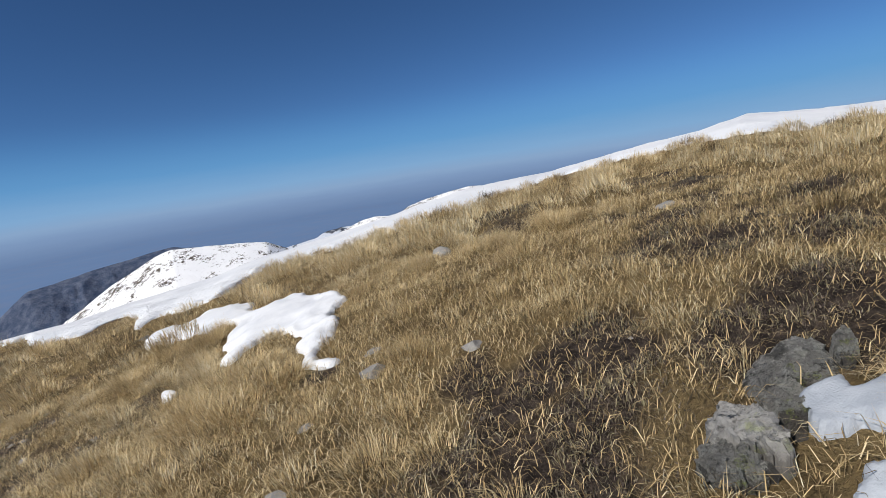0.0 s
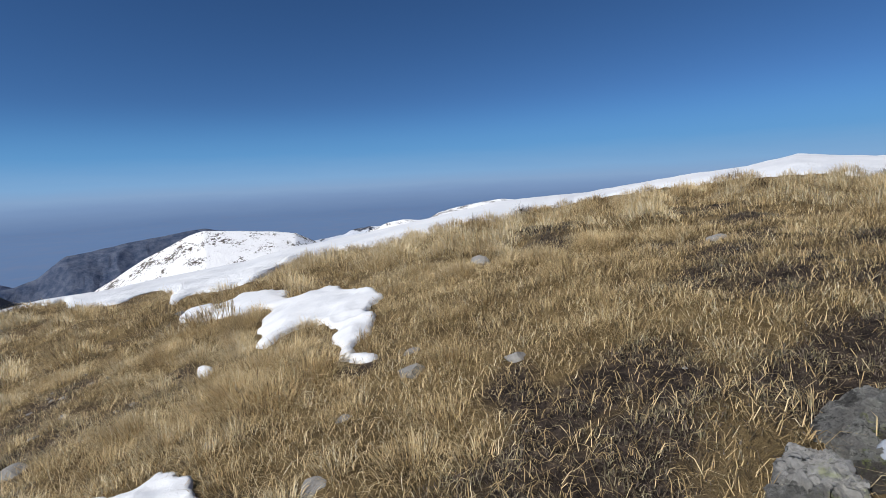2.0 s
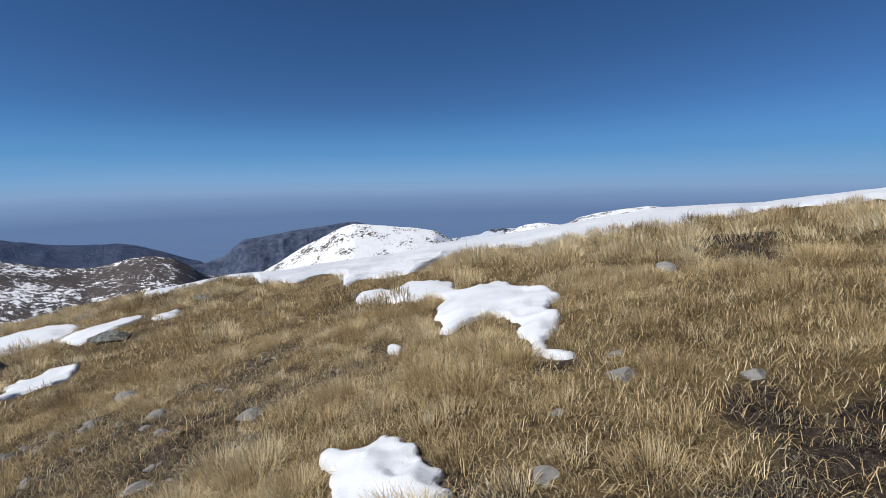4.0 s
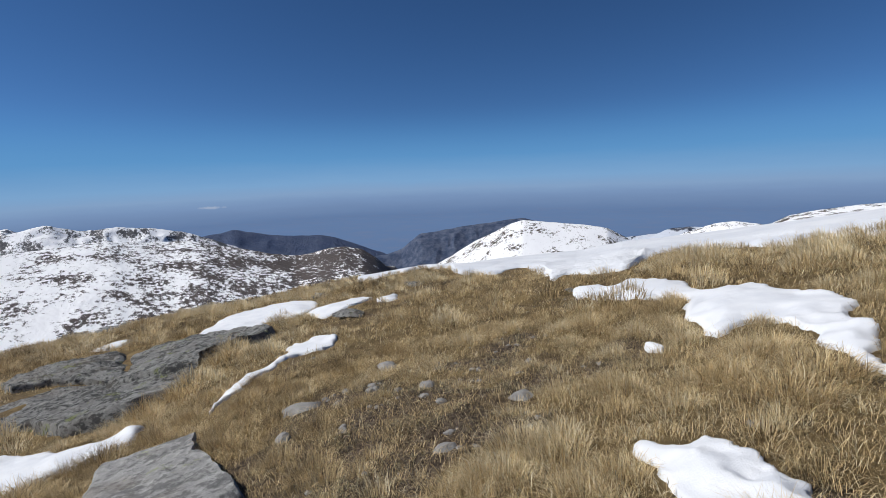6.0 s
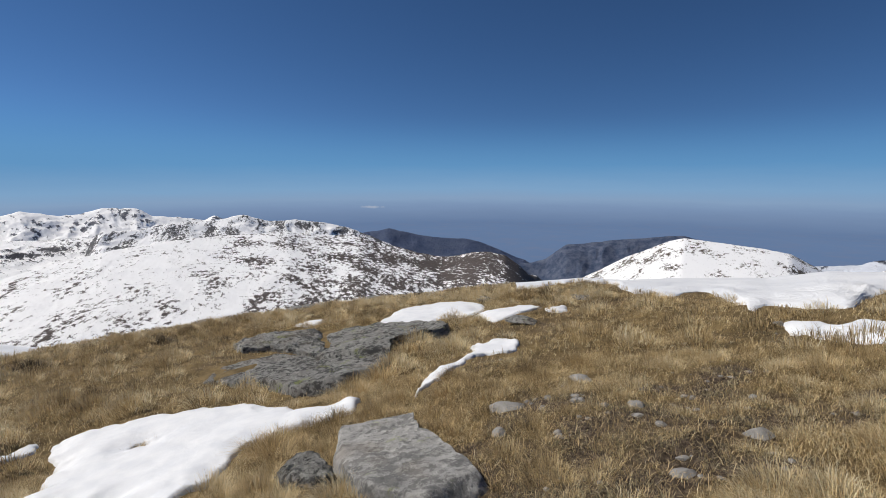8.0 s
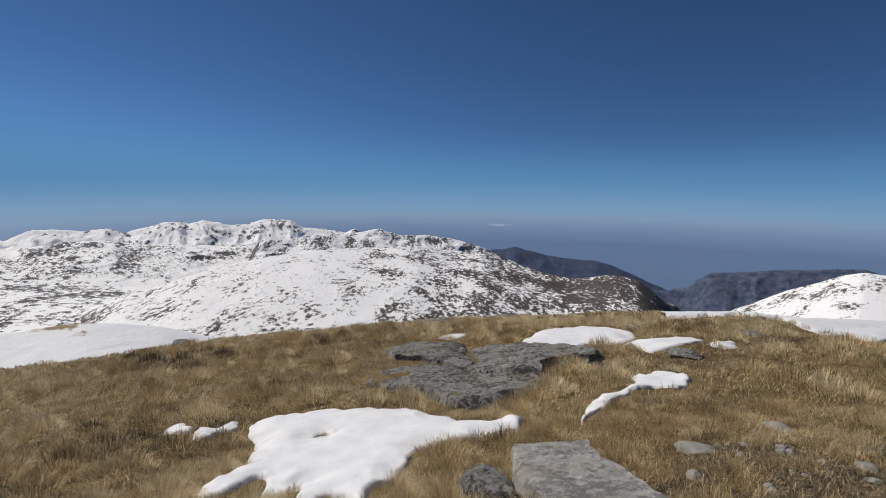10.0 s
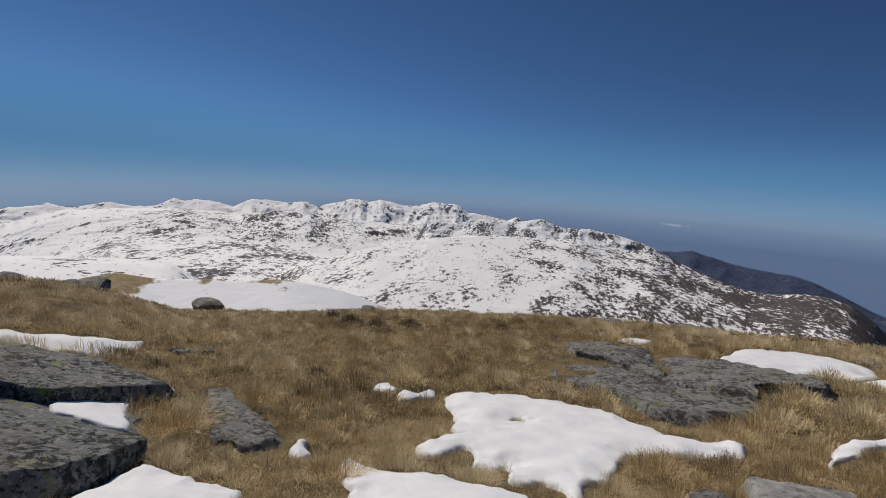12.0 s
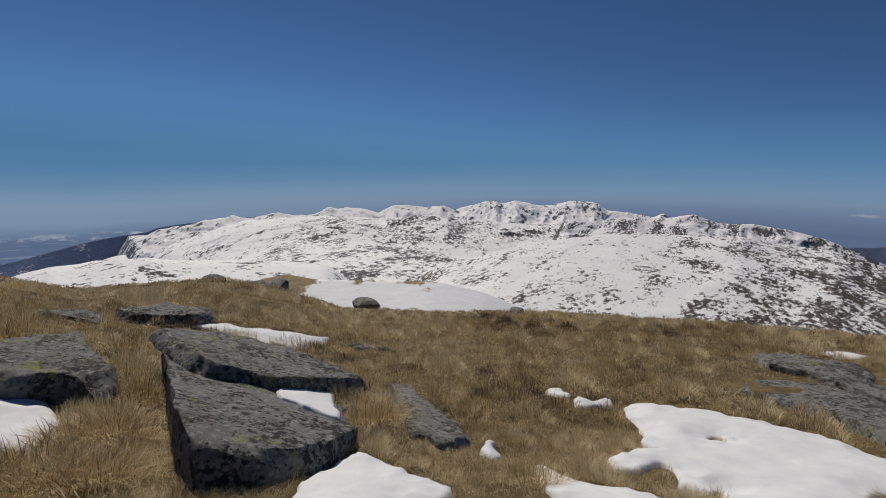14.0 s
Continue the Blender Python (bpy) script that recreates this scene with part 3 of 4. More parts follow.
build_ridge("white_hill", [(16.4, -6.87), (18.1, -5.97), (19.2, -5.35), (21.5, -5.01), (24.3, -4.75), (27.1, -4.47), (28.6, -4.38), (30, -4.75), (31.7, -5.61), (34, -6.63), (36.3, -7.96), (38.4, -9.1), (40.4, -10.6)], 170, 100, -25, HILL,
            "rounded snow-covered hill with rubble showing through", "hill", 0.12, None, 0.1, 60, 28, 0.05)
build_ridge("distant_snow_hill", [(3.1, -5.33), (4.8, -4.85), (7.2, -4.57), (8.9, -4.84), (11.2, -5.68), (13, -6.49)], 420, 300, -60, HILL,
            "small white hill far behind the snow field", "hill", 0.1, None, 0.1, 40, 34, 0.03, run=2.0)
build_ridge("snow_rise", [(-12.8, -2.79), (-9, -2.95), (-6.3, -2.89), (-4.7, -2.67), (-1.9, -3.02), (0.8, -3.48), (2.8, -4), (4, -4.72), (5.2, -5.61)], 60, 30, -4.5, HILL,
            "rocky snow rise on the skyline beyond the snow field", "hill", 0.1, None, 0.1, 50, 36, 0.05, run=2.0)
build_ridge("snow_hummock", [(91.6, -14.87), (95.5, -13.97), (99.4, -12.72), (103.2, -12.04), (105.7, -11.75), (110.6, -11.95), (114.8, -11.78), (118.3, -11.78), (121.7, -11.12), (124.5, -11.52), (127.9, -13.02)], 45, 24, -10.5, HUMMOCK,
            "gentle snowy knoll with strips of dry grass", "hill", 0.1, None, 0.15, 60, 31)


# ---- snow lying on the meadow ----
def closed_curve(pts, n=12):
    """A smooth closed line through a few points."""
    p = np.array(pts, float)
    a, b, c, d = np.roll(p, 1, 0), p, np.roll(p, -1, 0), np.roll(p, -2, 0)
    u = np.linspace(0, 1, n, endpoint=False)[None, :, None]
    a, b, c, d = (q[:, None, :] for q in (a, b, c, d))
    return (0.5 * (2 * b + (c - a) * u + (2 * a - 5 * b + 4 * c - d) * u**2 + (3 * b - 3 * c + d - a) * u**3)).reshape(-1, 2)


def inside(line, x, y):
    """Distance from the edge, in metres: above 0 inside the line."""
    shape, x, y = np.shape(x), np.ravel(x), np.ravel(y)
    ax, ay = line.T
    bx, by = np.roll(ax, -1), np.roll(ay, -1)
    best, odd = np.full(len(x), 1e9), np.zeros(len(x), bool)
    for k in range(len(ax)):
        ex, ey = bx[k] - ax[k], by[k] - ay[k]
        u = np.clip(((x - ax[k]) * ex + (y - ay[k]) * ey) / (ex * ex + ey * ey + 1e-12), 0, 1)
        best = np.minimum(best, (x - ax[k] - u * ex) ** 2 + (y - ay[k] - u * ey) ** 2)
        cut = ((ay[k] > y) != (by[k] > y)) & (x < ex * (y - ay[k]) / (ey if abs(ey) > 1e-12 else 1e-12) + ax[k])
        odd ^= cut
    return (np.sqrt(best) * np.where(odd, 1, -1)).reshape(shape)


COVERED = []      # outlines that carry no grass: line, margin


def build_patch(name, outline, thick, label, res=0.02, edge=0.05, rag=0.05, seed=1, holes=(), lift=0.0, category="snow patch", base=None, mat=None):
    line = closed_curve(outline)
    (x0, y0), (x1, y1) = line.min(0) - 0.08, line.max(0) + 0.08
    gx, gy = np.arange(x0, x1, res), np.arange(y0, y1, res)
    x, y = np.meshgrid(gx, gy, indexing="ij")
    d = inside(line, x, y)
    for hx, hy, hr in holes:
        d = np.minimum(d, np.hypot(x - hx, y - hy) - hr)
    d = d + rag * (1.6 * fbm(x / (rag * 5), y / (rag * 5), 4, seed) - 0.1) * smooth(-0.3, 0.05, -np.abs(d) + 0.1)
    u = np.clip(d / (0.55 * edge), 0, 1)
    top = 0.38 * thick * np.sqrt(np.clip(1 - (1 - u) ** 2, 0, 1)) * (0.6 + 0.4 * smooth(0, 5 * edge, d))
    top = top * (1 + 0.12 * fbm(x * 2.2, y * 2.2, 3, seed + 4)) + 0.07 * thick * fbm(x * 9, y * 9, 4, seed + 6) * smooth(0.0, 2 * edge, d)
    bed = smooth(0, 3 * edge, d)
    under = ground_z(x, y, 1 - 0.85 * bed) + 0.012 * bed + lift if base is None else base[0] + base[1] * x + base[2] * y
    z = under + np.where(d > 0, top + 0.012, -0.05 * smooth(0, 2 * res, -d))
    keep = d > -1.6 * res
    f = grid_faces(*x.shape)
    f = f[keep.ravel()[f].all(1)]
    used = np.unique(f)
    back = np.zeros(x.size, int)
    back[used] = np.arange(len(used))
    ob = mesh_object(name, np.stack([x, y, z], -1).reshape(-1, 3)[used], back[f], [mat or SNOW])
    COVERED.append((line, -0.01, holes))
    return tagged(ob, label, category, "snow patches on the meadow")


def build_field():
    """The broad snow along the top of the meadow."""
    edge_y, edge_e = np.array([(-62, -1.0), (-42.9, -0.95), (-37, -1.05), (-33.6, -1.0), (-30, -1.25), (-22.5, -2.2), (-15, -3.1), (-8.7, -4.3), (-6.6, -4.75), (4, -6.65), (10, -7.35), (13.5, -7.95), (16, -9.1), (21.3, -10.0), (24, -10.0), (27.1, -9.7), (30, -10.1), (33.9, -10.25), (35.8, -9.45), (41.7, -9.85), (47, -10.35)], float).T
    ya = np.arange(-60, 46.5, 0.22)
    want = np.tan(np.radians(np.interp(ya, edge_y, edge_e) + 0.5 * fbm(ya * 0.45, ya * 0, 4, 41)))
    rr = np.arange(4, 40, 0.03)
    rin = []
    for a, w in zip(ya, want):
        x, y = polar(a, rr)
        up = (ground_z(x, y) - CZ) / rr
        over = np.nonzero(up >= w)[0]
        rin.append(rr[over[0]] if len(over) else rr[up.argmax()])
    rin = np.convolve(np.pad(np.array(rin), 2, mode="edge"), np.ones(5) / 5, "valid")
    out = np.r_[-0.25, -0.08, np.geomspace(0.005, 22, 70)][:, None]
    r = rin + out
    x, y = polar(ya[None, :] + 0 * r, r)
    d = out + 0.25 * fbm(x * 0.7, y * 0.7, 4, 44) * (out > -0.1)
    top = 0.06 * np.clip(d / 0.7, 0, 1) ** 0.7 * (1 + 0.35 * fbm(x * 1.1, y * 1.1, 4, 45))
    z = ground_z(x, y) + np.where(d > 0, top + 0.004, -0.03)
    ob = mesh_object("snow_field", np.stack([x, y, z], -1).reshape(-1, 3), grid_faces(*x.shape)[:, ::-1], [FIELD])
    return tagged(ob, "broad wind-packed snow along the top of the slope", "snow", kind="structure"), ya, rin


_, FIELD_YAW, FIELD_R = build_field()

build_patch("snow_patch", [(-2.097, 3.194), (-2.179, 3.519), (-1.923, 3.4), (-1.741, 3.516), (-1.46, 3.368), (-1.314, 3.221), (-1.22, 2.902), (-1.157, 2.816), (-1.012, 2.928), (-0.766, 2.732), (-0.529, 2.359), (-0.504, 2.278), (-0.526, 2.221), (-0.518, 2.067), (-0.478, 1.888), (-0.477, 1.757), (-0.475, 1.574), (-0.42, 1.531), (-0.407, 1.471), (-0.483, 1.527), (-0.519, 1.543), (-0.55, 1.676), (-0.615, 1.87), (-0.669, 1.966), (-0.758, 2.141), (-0.826, 2.151), (-0.882, 2.026), (-0.962, 1.957), (-1.17, 2.41), (-1.157, 2.584), (-1.229, 2.668), (-1.314, 2.661), (-1.454, 2.74), (-1.731, 2.996), (-1.898, 3.075)],
            0.045, "melting hook-shaped snow patch among dry grass", 0.014, 0.05, 0.034, 2)
build_patch("snow_patch", [(-0.973, 0.963), (-0.961, 0.989), (-0.881, 1), (-0.843, 1.019), (-0.82, 1.041), (-0.777, 1.012), (-0.76, 0.979), (-0.711, 0.971), (-0.68, 0.921), (-0.688, 0.903), (-0.624, 0.894), (-0.607, 0.848), (-0.57, 0.813), (-0.634, 0.771), (-0.801, 0.78), (-0.878, 0.861), (-0.891, 0.913), (-0.918, 0.924)],
            0.026, "small ragged snow patch in short grass", 0.007, 0.03, 0.015, 3)
build_patch("snow_patch", [(-4.464, -0.828), (-4.639, -0.762), (-4.567, -0.452), (-4.483, -0.212), (-4.357, 0.054), (-4.157, 0.242), (-3.894, 0.308), (-3.624, 0.417), (-3.468, 0.597), (-3.382, 0.713), (-3.238, 0.59), (-3.22, 0.427), (-3.286, 0.297), (-3.295, 0.171), (-3.273, 0.038), (-3.139, -0.071), (-3.04, -0.131), (-2.912, -0.278), (-2.749, -0.396), (-2.848, -0.419), (-2.94, -0.485), (-2.941, -0.559), (-2.991, -0.627), (-3.228, -0.581), (-3.131, -0.648), (-3.22, -0.747), (-3.308, -0.727), (-3.463, -0.761), (-3.322, -0.881), (-3.303, -0.964), (-3.387, -1.023), (-3.493, -0.997), (-3.651, -0.877), (-3.692, -0.748), (-3.748, -0.81), (-3.974, -0.785), (-4.177, -0.804)],
            0.064, "large smooth snow patch below the lichened slab", 0.016, 0.06, 0.034, 4, [(-3.93, -0.40, 0.05)])
build_patch("snow_patch", [(-3.184, -1.391), (-3.194, -1.306), (-3.093, -1.087), (-3.1, -0.961), (-2.972, -0.837), (-2.875, -0.701), (-2.798, -0.571), (-2.611, -0.412), (-2.489, -0.404), (-2.359, -0.573), (-2.284, -0.897), (-2.392, -1.199), (-2.828, -1.311)],
            0.06, "smooth snow patch with a rounded rim", 0.014, 0.06, 0.034, 5)
build_patch("snow_patch", [(-3.149, 0.938), (-3.265, 1.071), (-3.387, 1.235), (-3.479, 1.458), (-3.51, 1.666), (-3.721, 1.874), (-3.772, 2.086), (-3.604, 2.171), (-3.354, 1.988), (-3.272, 1.803), (-3.401, 1.688), (-3.384, 1.48), (-3.275, 1.264), (-3.183, 1.076), (-3.096, 0.924)],
            0.045, "narrow winding strip of snow in grass", 0.012, 0.05, 0.034, 6)
build_patch("snow_patch", [(-6.051, 2.208), (-6.689, 2.796), (-7.01, 3.447), (-6.788, 3.894), (-5.664, 3.574), (-5.401, 3.242), (-5.46, 2.916), (-5.636, 2.842), (-5.402, 2.642), (-5.691, 2.452)],
            0.068, "long snow patch behind the lichened slab", 0.03, 0.09, 0.085, 7)
build_patch("snow_patch", [(-5.228, 3.045), (-5.135, 3.488), (-4.774, 3.671), (-4.639, 3.548), (-4.627, 3.181), (-4.732, 2.961)],
            0.045, "thin tongue of snow behind the lichened slab", 0.02, 0.06, 0.051, 19)
build_patch("snow_patch", [(-4.576, 3.597), (-4.515, 3.85), (-4.323, 3.644), (-4.417, 3.512)],
            0.038, "small scrap of snow in the meadow", 0.02, 0.05, 0.034, 20)
build_patch("snow_patch", [(-7.224, 1.589), (-7.413, 1.797), (-7.343, 2.081), (-7.068, 1.954), (-7.042, 1.664)],
            0.045, "thin far snow patch in the meadow", 0.03, 0.08, 0.051, 8)
build_patch("snow_patch", [(-4.662, -1.369), (-4.834, -1.324), (-4.693, -1.225), (-4.521, -1.203), (-4.556, -1.316)],
            0.045, "small lump of old snow", 0.012, 0.05, 0.025, 9)
build_patch("snow_patch", [(-4.467, -1.16), (-4.527, -1.131), (-4.537, -1.031), (-4.621, -0.929), (-4.488, -0.9), (-4.441, -1.027), (-4.384, -1.111)],
            0.045, "small lump of old snow", 0.012, 0.05, 0.025, 10)
build_patch("snow_patch", [(-2.434, -2.234), (-2.675, -2.243), (-2.921, -2.227), (-3.002, -2.2), (-2.968, -2.109), (-2.851, -1.962), (-2.774, -1.792), (-2.721, -1.688), (-2.24, -1.759), (-2.241, -2.022)],
            0.105, "thick snow drift at the foot of the boulder", 0.014, 0.09, 0.034, 11)
build_patch("snow_patch", [(-4.98, -4.836), (-5.116, -4.637), (-5.169, -4.374), (-5.311, -4.249), (-5.444, -3.952), (-5.484, -3.787), (-5.635, -3.672), (-5.381, -3.577), (-5.102, -3.624), (-4.989, -3.569), (-4.844, -3.748), (-4.829, -4.148), (-4.897, -4.522)],
            0.06, "snow strip lying behind the boulder", 0.02, 0.07, 0.051, 12)
build_patch("snow_patch", [(-2.718, -4.004), (-2.818, -3.998), (-2.889, -3.905), (-2.789, -3.721), (-2.616, -3.534), (-2.545, -3.412), (-2.425, -3.363), (-2.366, -3.4), (-2.379, -3.508), (-2.371, -3.681), (-2.631, -4.092)],
            0.105, "rounded snow lump between the boulders", 0.014, 0.09, 0.034, 13)
build_patch("snow_lump", [(-3.349, -1.686), (-3.423, -1.676), (-3.477, -1.67), (-3.494, -1.636), (-3.464, -1.599), (-3.289, -1.566), (-3.244, -1.642)],
            0.1, "block of crusted snow in the grass", 0.009, 0.05, 0.02, 14)
build_patch("snow_lump", [(-1.195, 1.858), (-1.193, 1.885), (-1.153, 1.873), (-1.119, 1.833), (-1.097, 1.763), (-1.17, 1.823)],
            0.05, "small clod of snow in the grass", 0.006, 0.03, 0.01, 15)
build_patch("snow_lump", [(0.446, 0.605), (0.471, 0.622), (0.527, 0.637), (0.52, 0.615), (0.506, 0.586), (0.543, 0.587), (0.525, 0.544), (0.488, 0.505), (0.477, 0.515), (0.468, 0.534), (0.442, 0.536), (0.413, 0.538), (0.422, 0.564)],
            0.03, "coarse snow lodged between grey rocks, coloured as in shade", 0.004, 0.03, 0.01, 16, lift=0.006, mat=SHADED_SNOW)
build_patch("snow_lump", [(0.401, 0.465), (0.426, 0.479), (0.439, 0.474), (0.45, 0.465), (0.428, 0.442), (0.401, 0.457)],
            0.025, "shaded snow remnant beside grey rocks", 0.005, 0.025, 0.008, 17, mat=SHADED_SNOW)
build_patch("snow_wedge", [(-3.545, -2.971), (-3.643, -2.972), (-3.837, -2.837), (-4.272, -2.743), (-4.154, -2.65), (-3.881, -2.697), (-3.587, -2.616), (-3.186, -2.391), (-3.199, -2.557), (-3.231, -2.691), (-3.256, -2.782)],
            0.06, "wedge of snow caught in the split boulder", 0.011, 0.05, 0.012, 18, base=(-0.025, 0.318, -0.143))

# ---- rocks ----
def part(name, ob_mesh, parent, label=""):
    ob_mesh.name = name
    ob_mesh.parent = parent
    if label:
        ob_mesh["label"] = label
    return ob_mesh


def slab_mesh(name, outline, mat, top, depth, seed=1, tilt=(0.0, 0.0), bev=0.04, rough=0.03, around=130, rings=20, facet=1.0):
    """A broken slab: outline in plan, top height at its middle with a slope, and how deep it goes."""
    line = np.array(outline, float)
    seg = np.linalg.norm(np.diff(np.vstack([line, line[:1]]), axis=0), axis=1)
    s = np.r_[0, np.cumsum(seg)]
    u = np.linspace(0, s[-1], around, endpoint=False)
    px, py = np.interp(u, s, np.r_[line[:, 0], line[0, 0]]), np.interp(u, s, np.r_[line[:, 1], line[0, 1]])
    mx, my = np.mean(line, 0)
    size = math.sqrt((np.ptp(px)) * (np.ptp(py)))
    rows = []
    for zz, k in ((-1.0, 1.06), (-0.75, 1.04), (-0.5, 1.025), (-0.28, 1.01), (-0.12, 1.0)):
        rows.append((k, zz * depth))
    rows += [(1.0 - bev / size * 0.4, -bev * 0.25), (1.0 - bev / size * 1.3, 0.0)]
    rows += [((1.0 - bev / size * 1.3) * (1 - (j + 1) / rings) ** 0.85, 0.0) for j in range(rings)]
    verts = []
    for k, dz in rows:
        for a, b in zip(px, py):
            verts.append((mx + (a - mx) * k, my + (b - my) * k, top + dz))
    v = np.array(verts)
    v[:, 2] += tilt[0] * (v[:, 0] - mx) + tilt[1] * (v[:, 1] - my)
    cut = random.Random(seed)
    mid = np.array((mx, my, top))
    facet *= min(1.0, 0.3 + 1.2 * size)
    for _ in range(9):
        w = cut.uniform(0, 6.283)
        n = np.array((math.cos(w), math.sin(w), cut.uniform(0.5, 1.6)))
        n /= np.linalg.norm(n)
        reach = ((v - mid) @ n).max()
        over = np.maximum((v - mid) @ n - reach + facet * bev * cut.uniform(0.6, 2.2), 0)
        v = v - over[:, None] * n * 0.95
    out = np.empty_like(v)
    for i, p in enumerate(v):
        q = Vector(p) / max(size, 0.05) * 2.2 + Vector((seed * 3.1, seed * 1.7, 0))
        n1 = noise.noise_vector(q * 1.3)
        n2 = noise.noise_vector(q * 5.0)
        n3 = noise.noise_vector(q * 15.0)
        out[i] = p + rough * (np.array(n1) * 0.9 + np.array(n2) * 0.6 + np.array(n3) * 0.25)
    ob = mesh_object(name, out, grid_faces(len(rows), around, True), [mat])
    ob.data.set_sharp_from_angle(angle=radians(38))
    return ob


def pebble_mesh(name, size, mat, seed):
    """A small angular stone, about size metres (x, y, z)."""
    bm = bmesh.new()
    bmesh.ops.create_icosphere(bm, subdivisions=3, radius=0.5)
    cuts = random.Random(seed)
    for _ in range(8):
        n = Vector((cuts.uniform(-1, 1), cuts.uniform(-1, 1), cuts.uniform(-0.4, 1))).normalized()
        d = cuts.uniform(0.29, 0.42)
        for vt in bm.verts:
            over = vt.co.dot(n) - d
            if over > 0:
                vt.co -= n * over * 0.92
    for vt in bm.verts:
        vt.co += noise.noise_vector(vt.co * 3 + Vector((seed, 0, 0))) * 0.06 + noise.noise_vector(vt.co * 9 + Vector((seed, 5, 0))) * 0.02
        vt.co = Vector((vt.co.x * size[0], vt.co.y * size[1], vt.co.z * size[2]))
    me = bpy.data.meshes.new(name)
    bm.to_mesh(me)
    bm.free()
    me.materials.append(mat)
    for p in me.polygons:
        p.use_smooth = True
    me.set_sharp_from_angle(angle=radians(24))
    return me


def gz(x, y):
    return float(ground_z(x, y))


def outcrop(name, label, pieces, category="rock", margin=0.0):
    """Slabs that belong together: pieces of (part name, outline, top, depth, tilt, material, seed, rough, bevel)."""
    c = np.mean(np.vstack([np.array(p[1])[:, :2] for p in pieces]), 0)
    root = new(name)
    root.location = (c[0], c[1], gz(*c))
    root.empty_display_size = 0.1
    for pname, outline, top, depth, tilt, mat, seed, rough, bev in pieces:
        local = [(q[0] - c[0], q[1] - c[1]) for q in outline]
        if tilt is None:
            q = np.array(outline)
            k = np.linalg.lstsq(np.c_[np.ones(len(q)), q[:, :2] - q[:, :2].mean(0)], q[:, 2], rcond=None)[0]
            top, tilt = top + k[0], (k[1], k[2])
        elif isinstance(tilt, str):
            mx, my = np.mean(outline, 0)
            tilt = ((gz(mx + 0.4, my) - gz(mx - 0.4, my)) / 0.8, (gz(mx, my + 0.4) - gz(mx, my - 0.4)) / 0.8)
            top = gz(mx, my) + top
        ob = slab_mesh(pname, local, mat, top - root.location.z, depth, seed, tilt, bev, rough)
        part(pname, ob, root)
        COVERED.append((np.array(outline)[:, :2], margin, ()))
    return tagged(root, label, category)


outcrop("flat_outcrop", "low grey slab outcrop with pale lichen, split by a dark crack", [
    ("upper_slab", [(-6.61, 0.66), (-6.82, 0.84), (-6.79, 1.36), (-6.43, 1.71), (-5.40, 1.36), (-4.97, 1.09), (-5.49, 1.07), (-5.89, 0.87), (-6.04, 0.66)], 0.085, 0.25, "lie", ROCK, 3, 0.05, 0.03),
    ("upper_slab", [(-6.45, 1.70), (-6.05, 2.05), (-5.63, 2.44), (-4.95, 2.50), (-4.54, 2.25), (-4.55, 1.92), (-4.58, 1.61), (-4.23, 1.39), (-4.37, 1.26), (-4.70, 1.14), (-4.87, 1.02), (-5.40, 1.35)], 0.105, 0.25, "lie", ROCK, 4, 0.05, 0.03),
    ("lower_slab", [(-5.34, 0.11), (-5.63, 0.22), (-5.61, 0.49), (-5.87, 0.68), (-5.58, 0.97), (-4.86, 1.06), (-4.41, 1.31), (-4.23, 1.48), (-3.92, 1.09), (-3.82, 0.83), (-3.96, 0.48), (-4.48, 0.46), (-4.78, 0.29)], 0.05, 0.25, "lie", ROCK, 5, 0.045, 0.03)])
outcrop("flat_boulder", "pale grey flat boulder with a cracked corner", [
    ("slab", [(-2.8, 0.32), (-2.96, 0.4), (-2.94, 0.51), (-2.83, 0.64), (-2.75, 0.69), (-2.49, 0.56), (-2.38, 0.56), (-2.17, 0.5), (-1.98, 0.47), (-1.85, 0.43), (-1.88, 0.2), (-2.18, 0.13), (-2.52, 0.18)], 0.07, 0.2, "lie", BOULDER, 11, 0.016, 0.02)])
outcrop("low_rock", "low dark-stained rock beside the flat boulder", [
    ("block", [(-2.74, 0.02), (-2.85, 0.1), (-2.8, 0.18), (-2.52, 0.18), (-2.36, 0.11), (-2.57, -0.01)], 0.05, 0.15, "lie", ROCK, 12, 0.02, 0.02)])
outcrop("lichened_boulder", "big dark boulder with black and yellow lichen, split in two layers", [
    ("lower_block", [(-2.37, -2.58, -0.4), (-2.44, -2.37, -0.45), (-2.72, -2.26, -0.57), (-3.14, -2.26, -0.72), (-3.33, -2.44, -0.75), (-4.06, -2.61, -0.93), (-4.14, -3.37, -0.83), (-3.73, -4, -0.66), (-3.17, -3.43, -0.54), (-2.62, -2.88, -0.43)], 0.0, 0.5, None, DARKROCK, 21, 0.025, 0.025),
    ("upper_slab", [(-3.58, -3.89, -0.51), (-3.84, -3.82, -0.55), (-4.06, -3.69, -0.63), (-4.16, -3.37, -0.7), (-4.07, -2.96, -0.74), (-4.07, -2.7, -0.79), (-4.05, -2.56, -0.84), (-3.87, -2.61, -0.79), (-3.62, -2.72, -0.69), (-3.38, -2.88, -0.59), (-3.37, -3.07, -0.55), (-3.22, -3.3, -0.47)], 0.0, 0.09, None, DARKROCK, 23, 0.02, 0.02)])
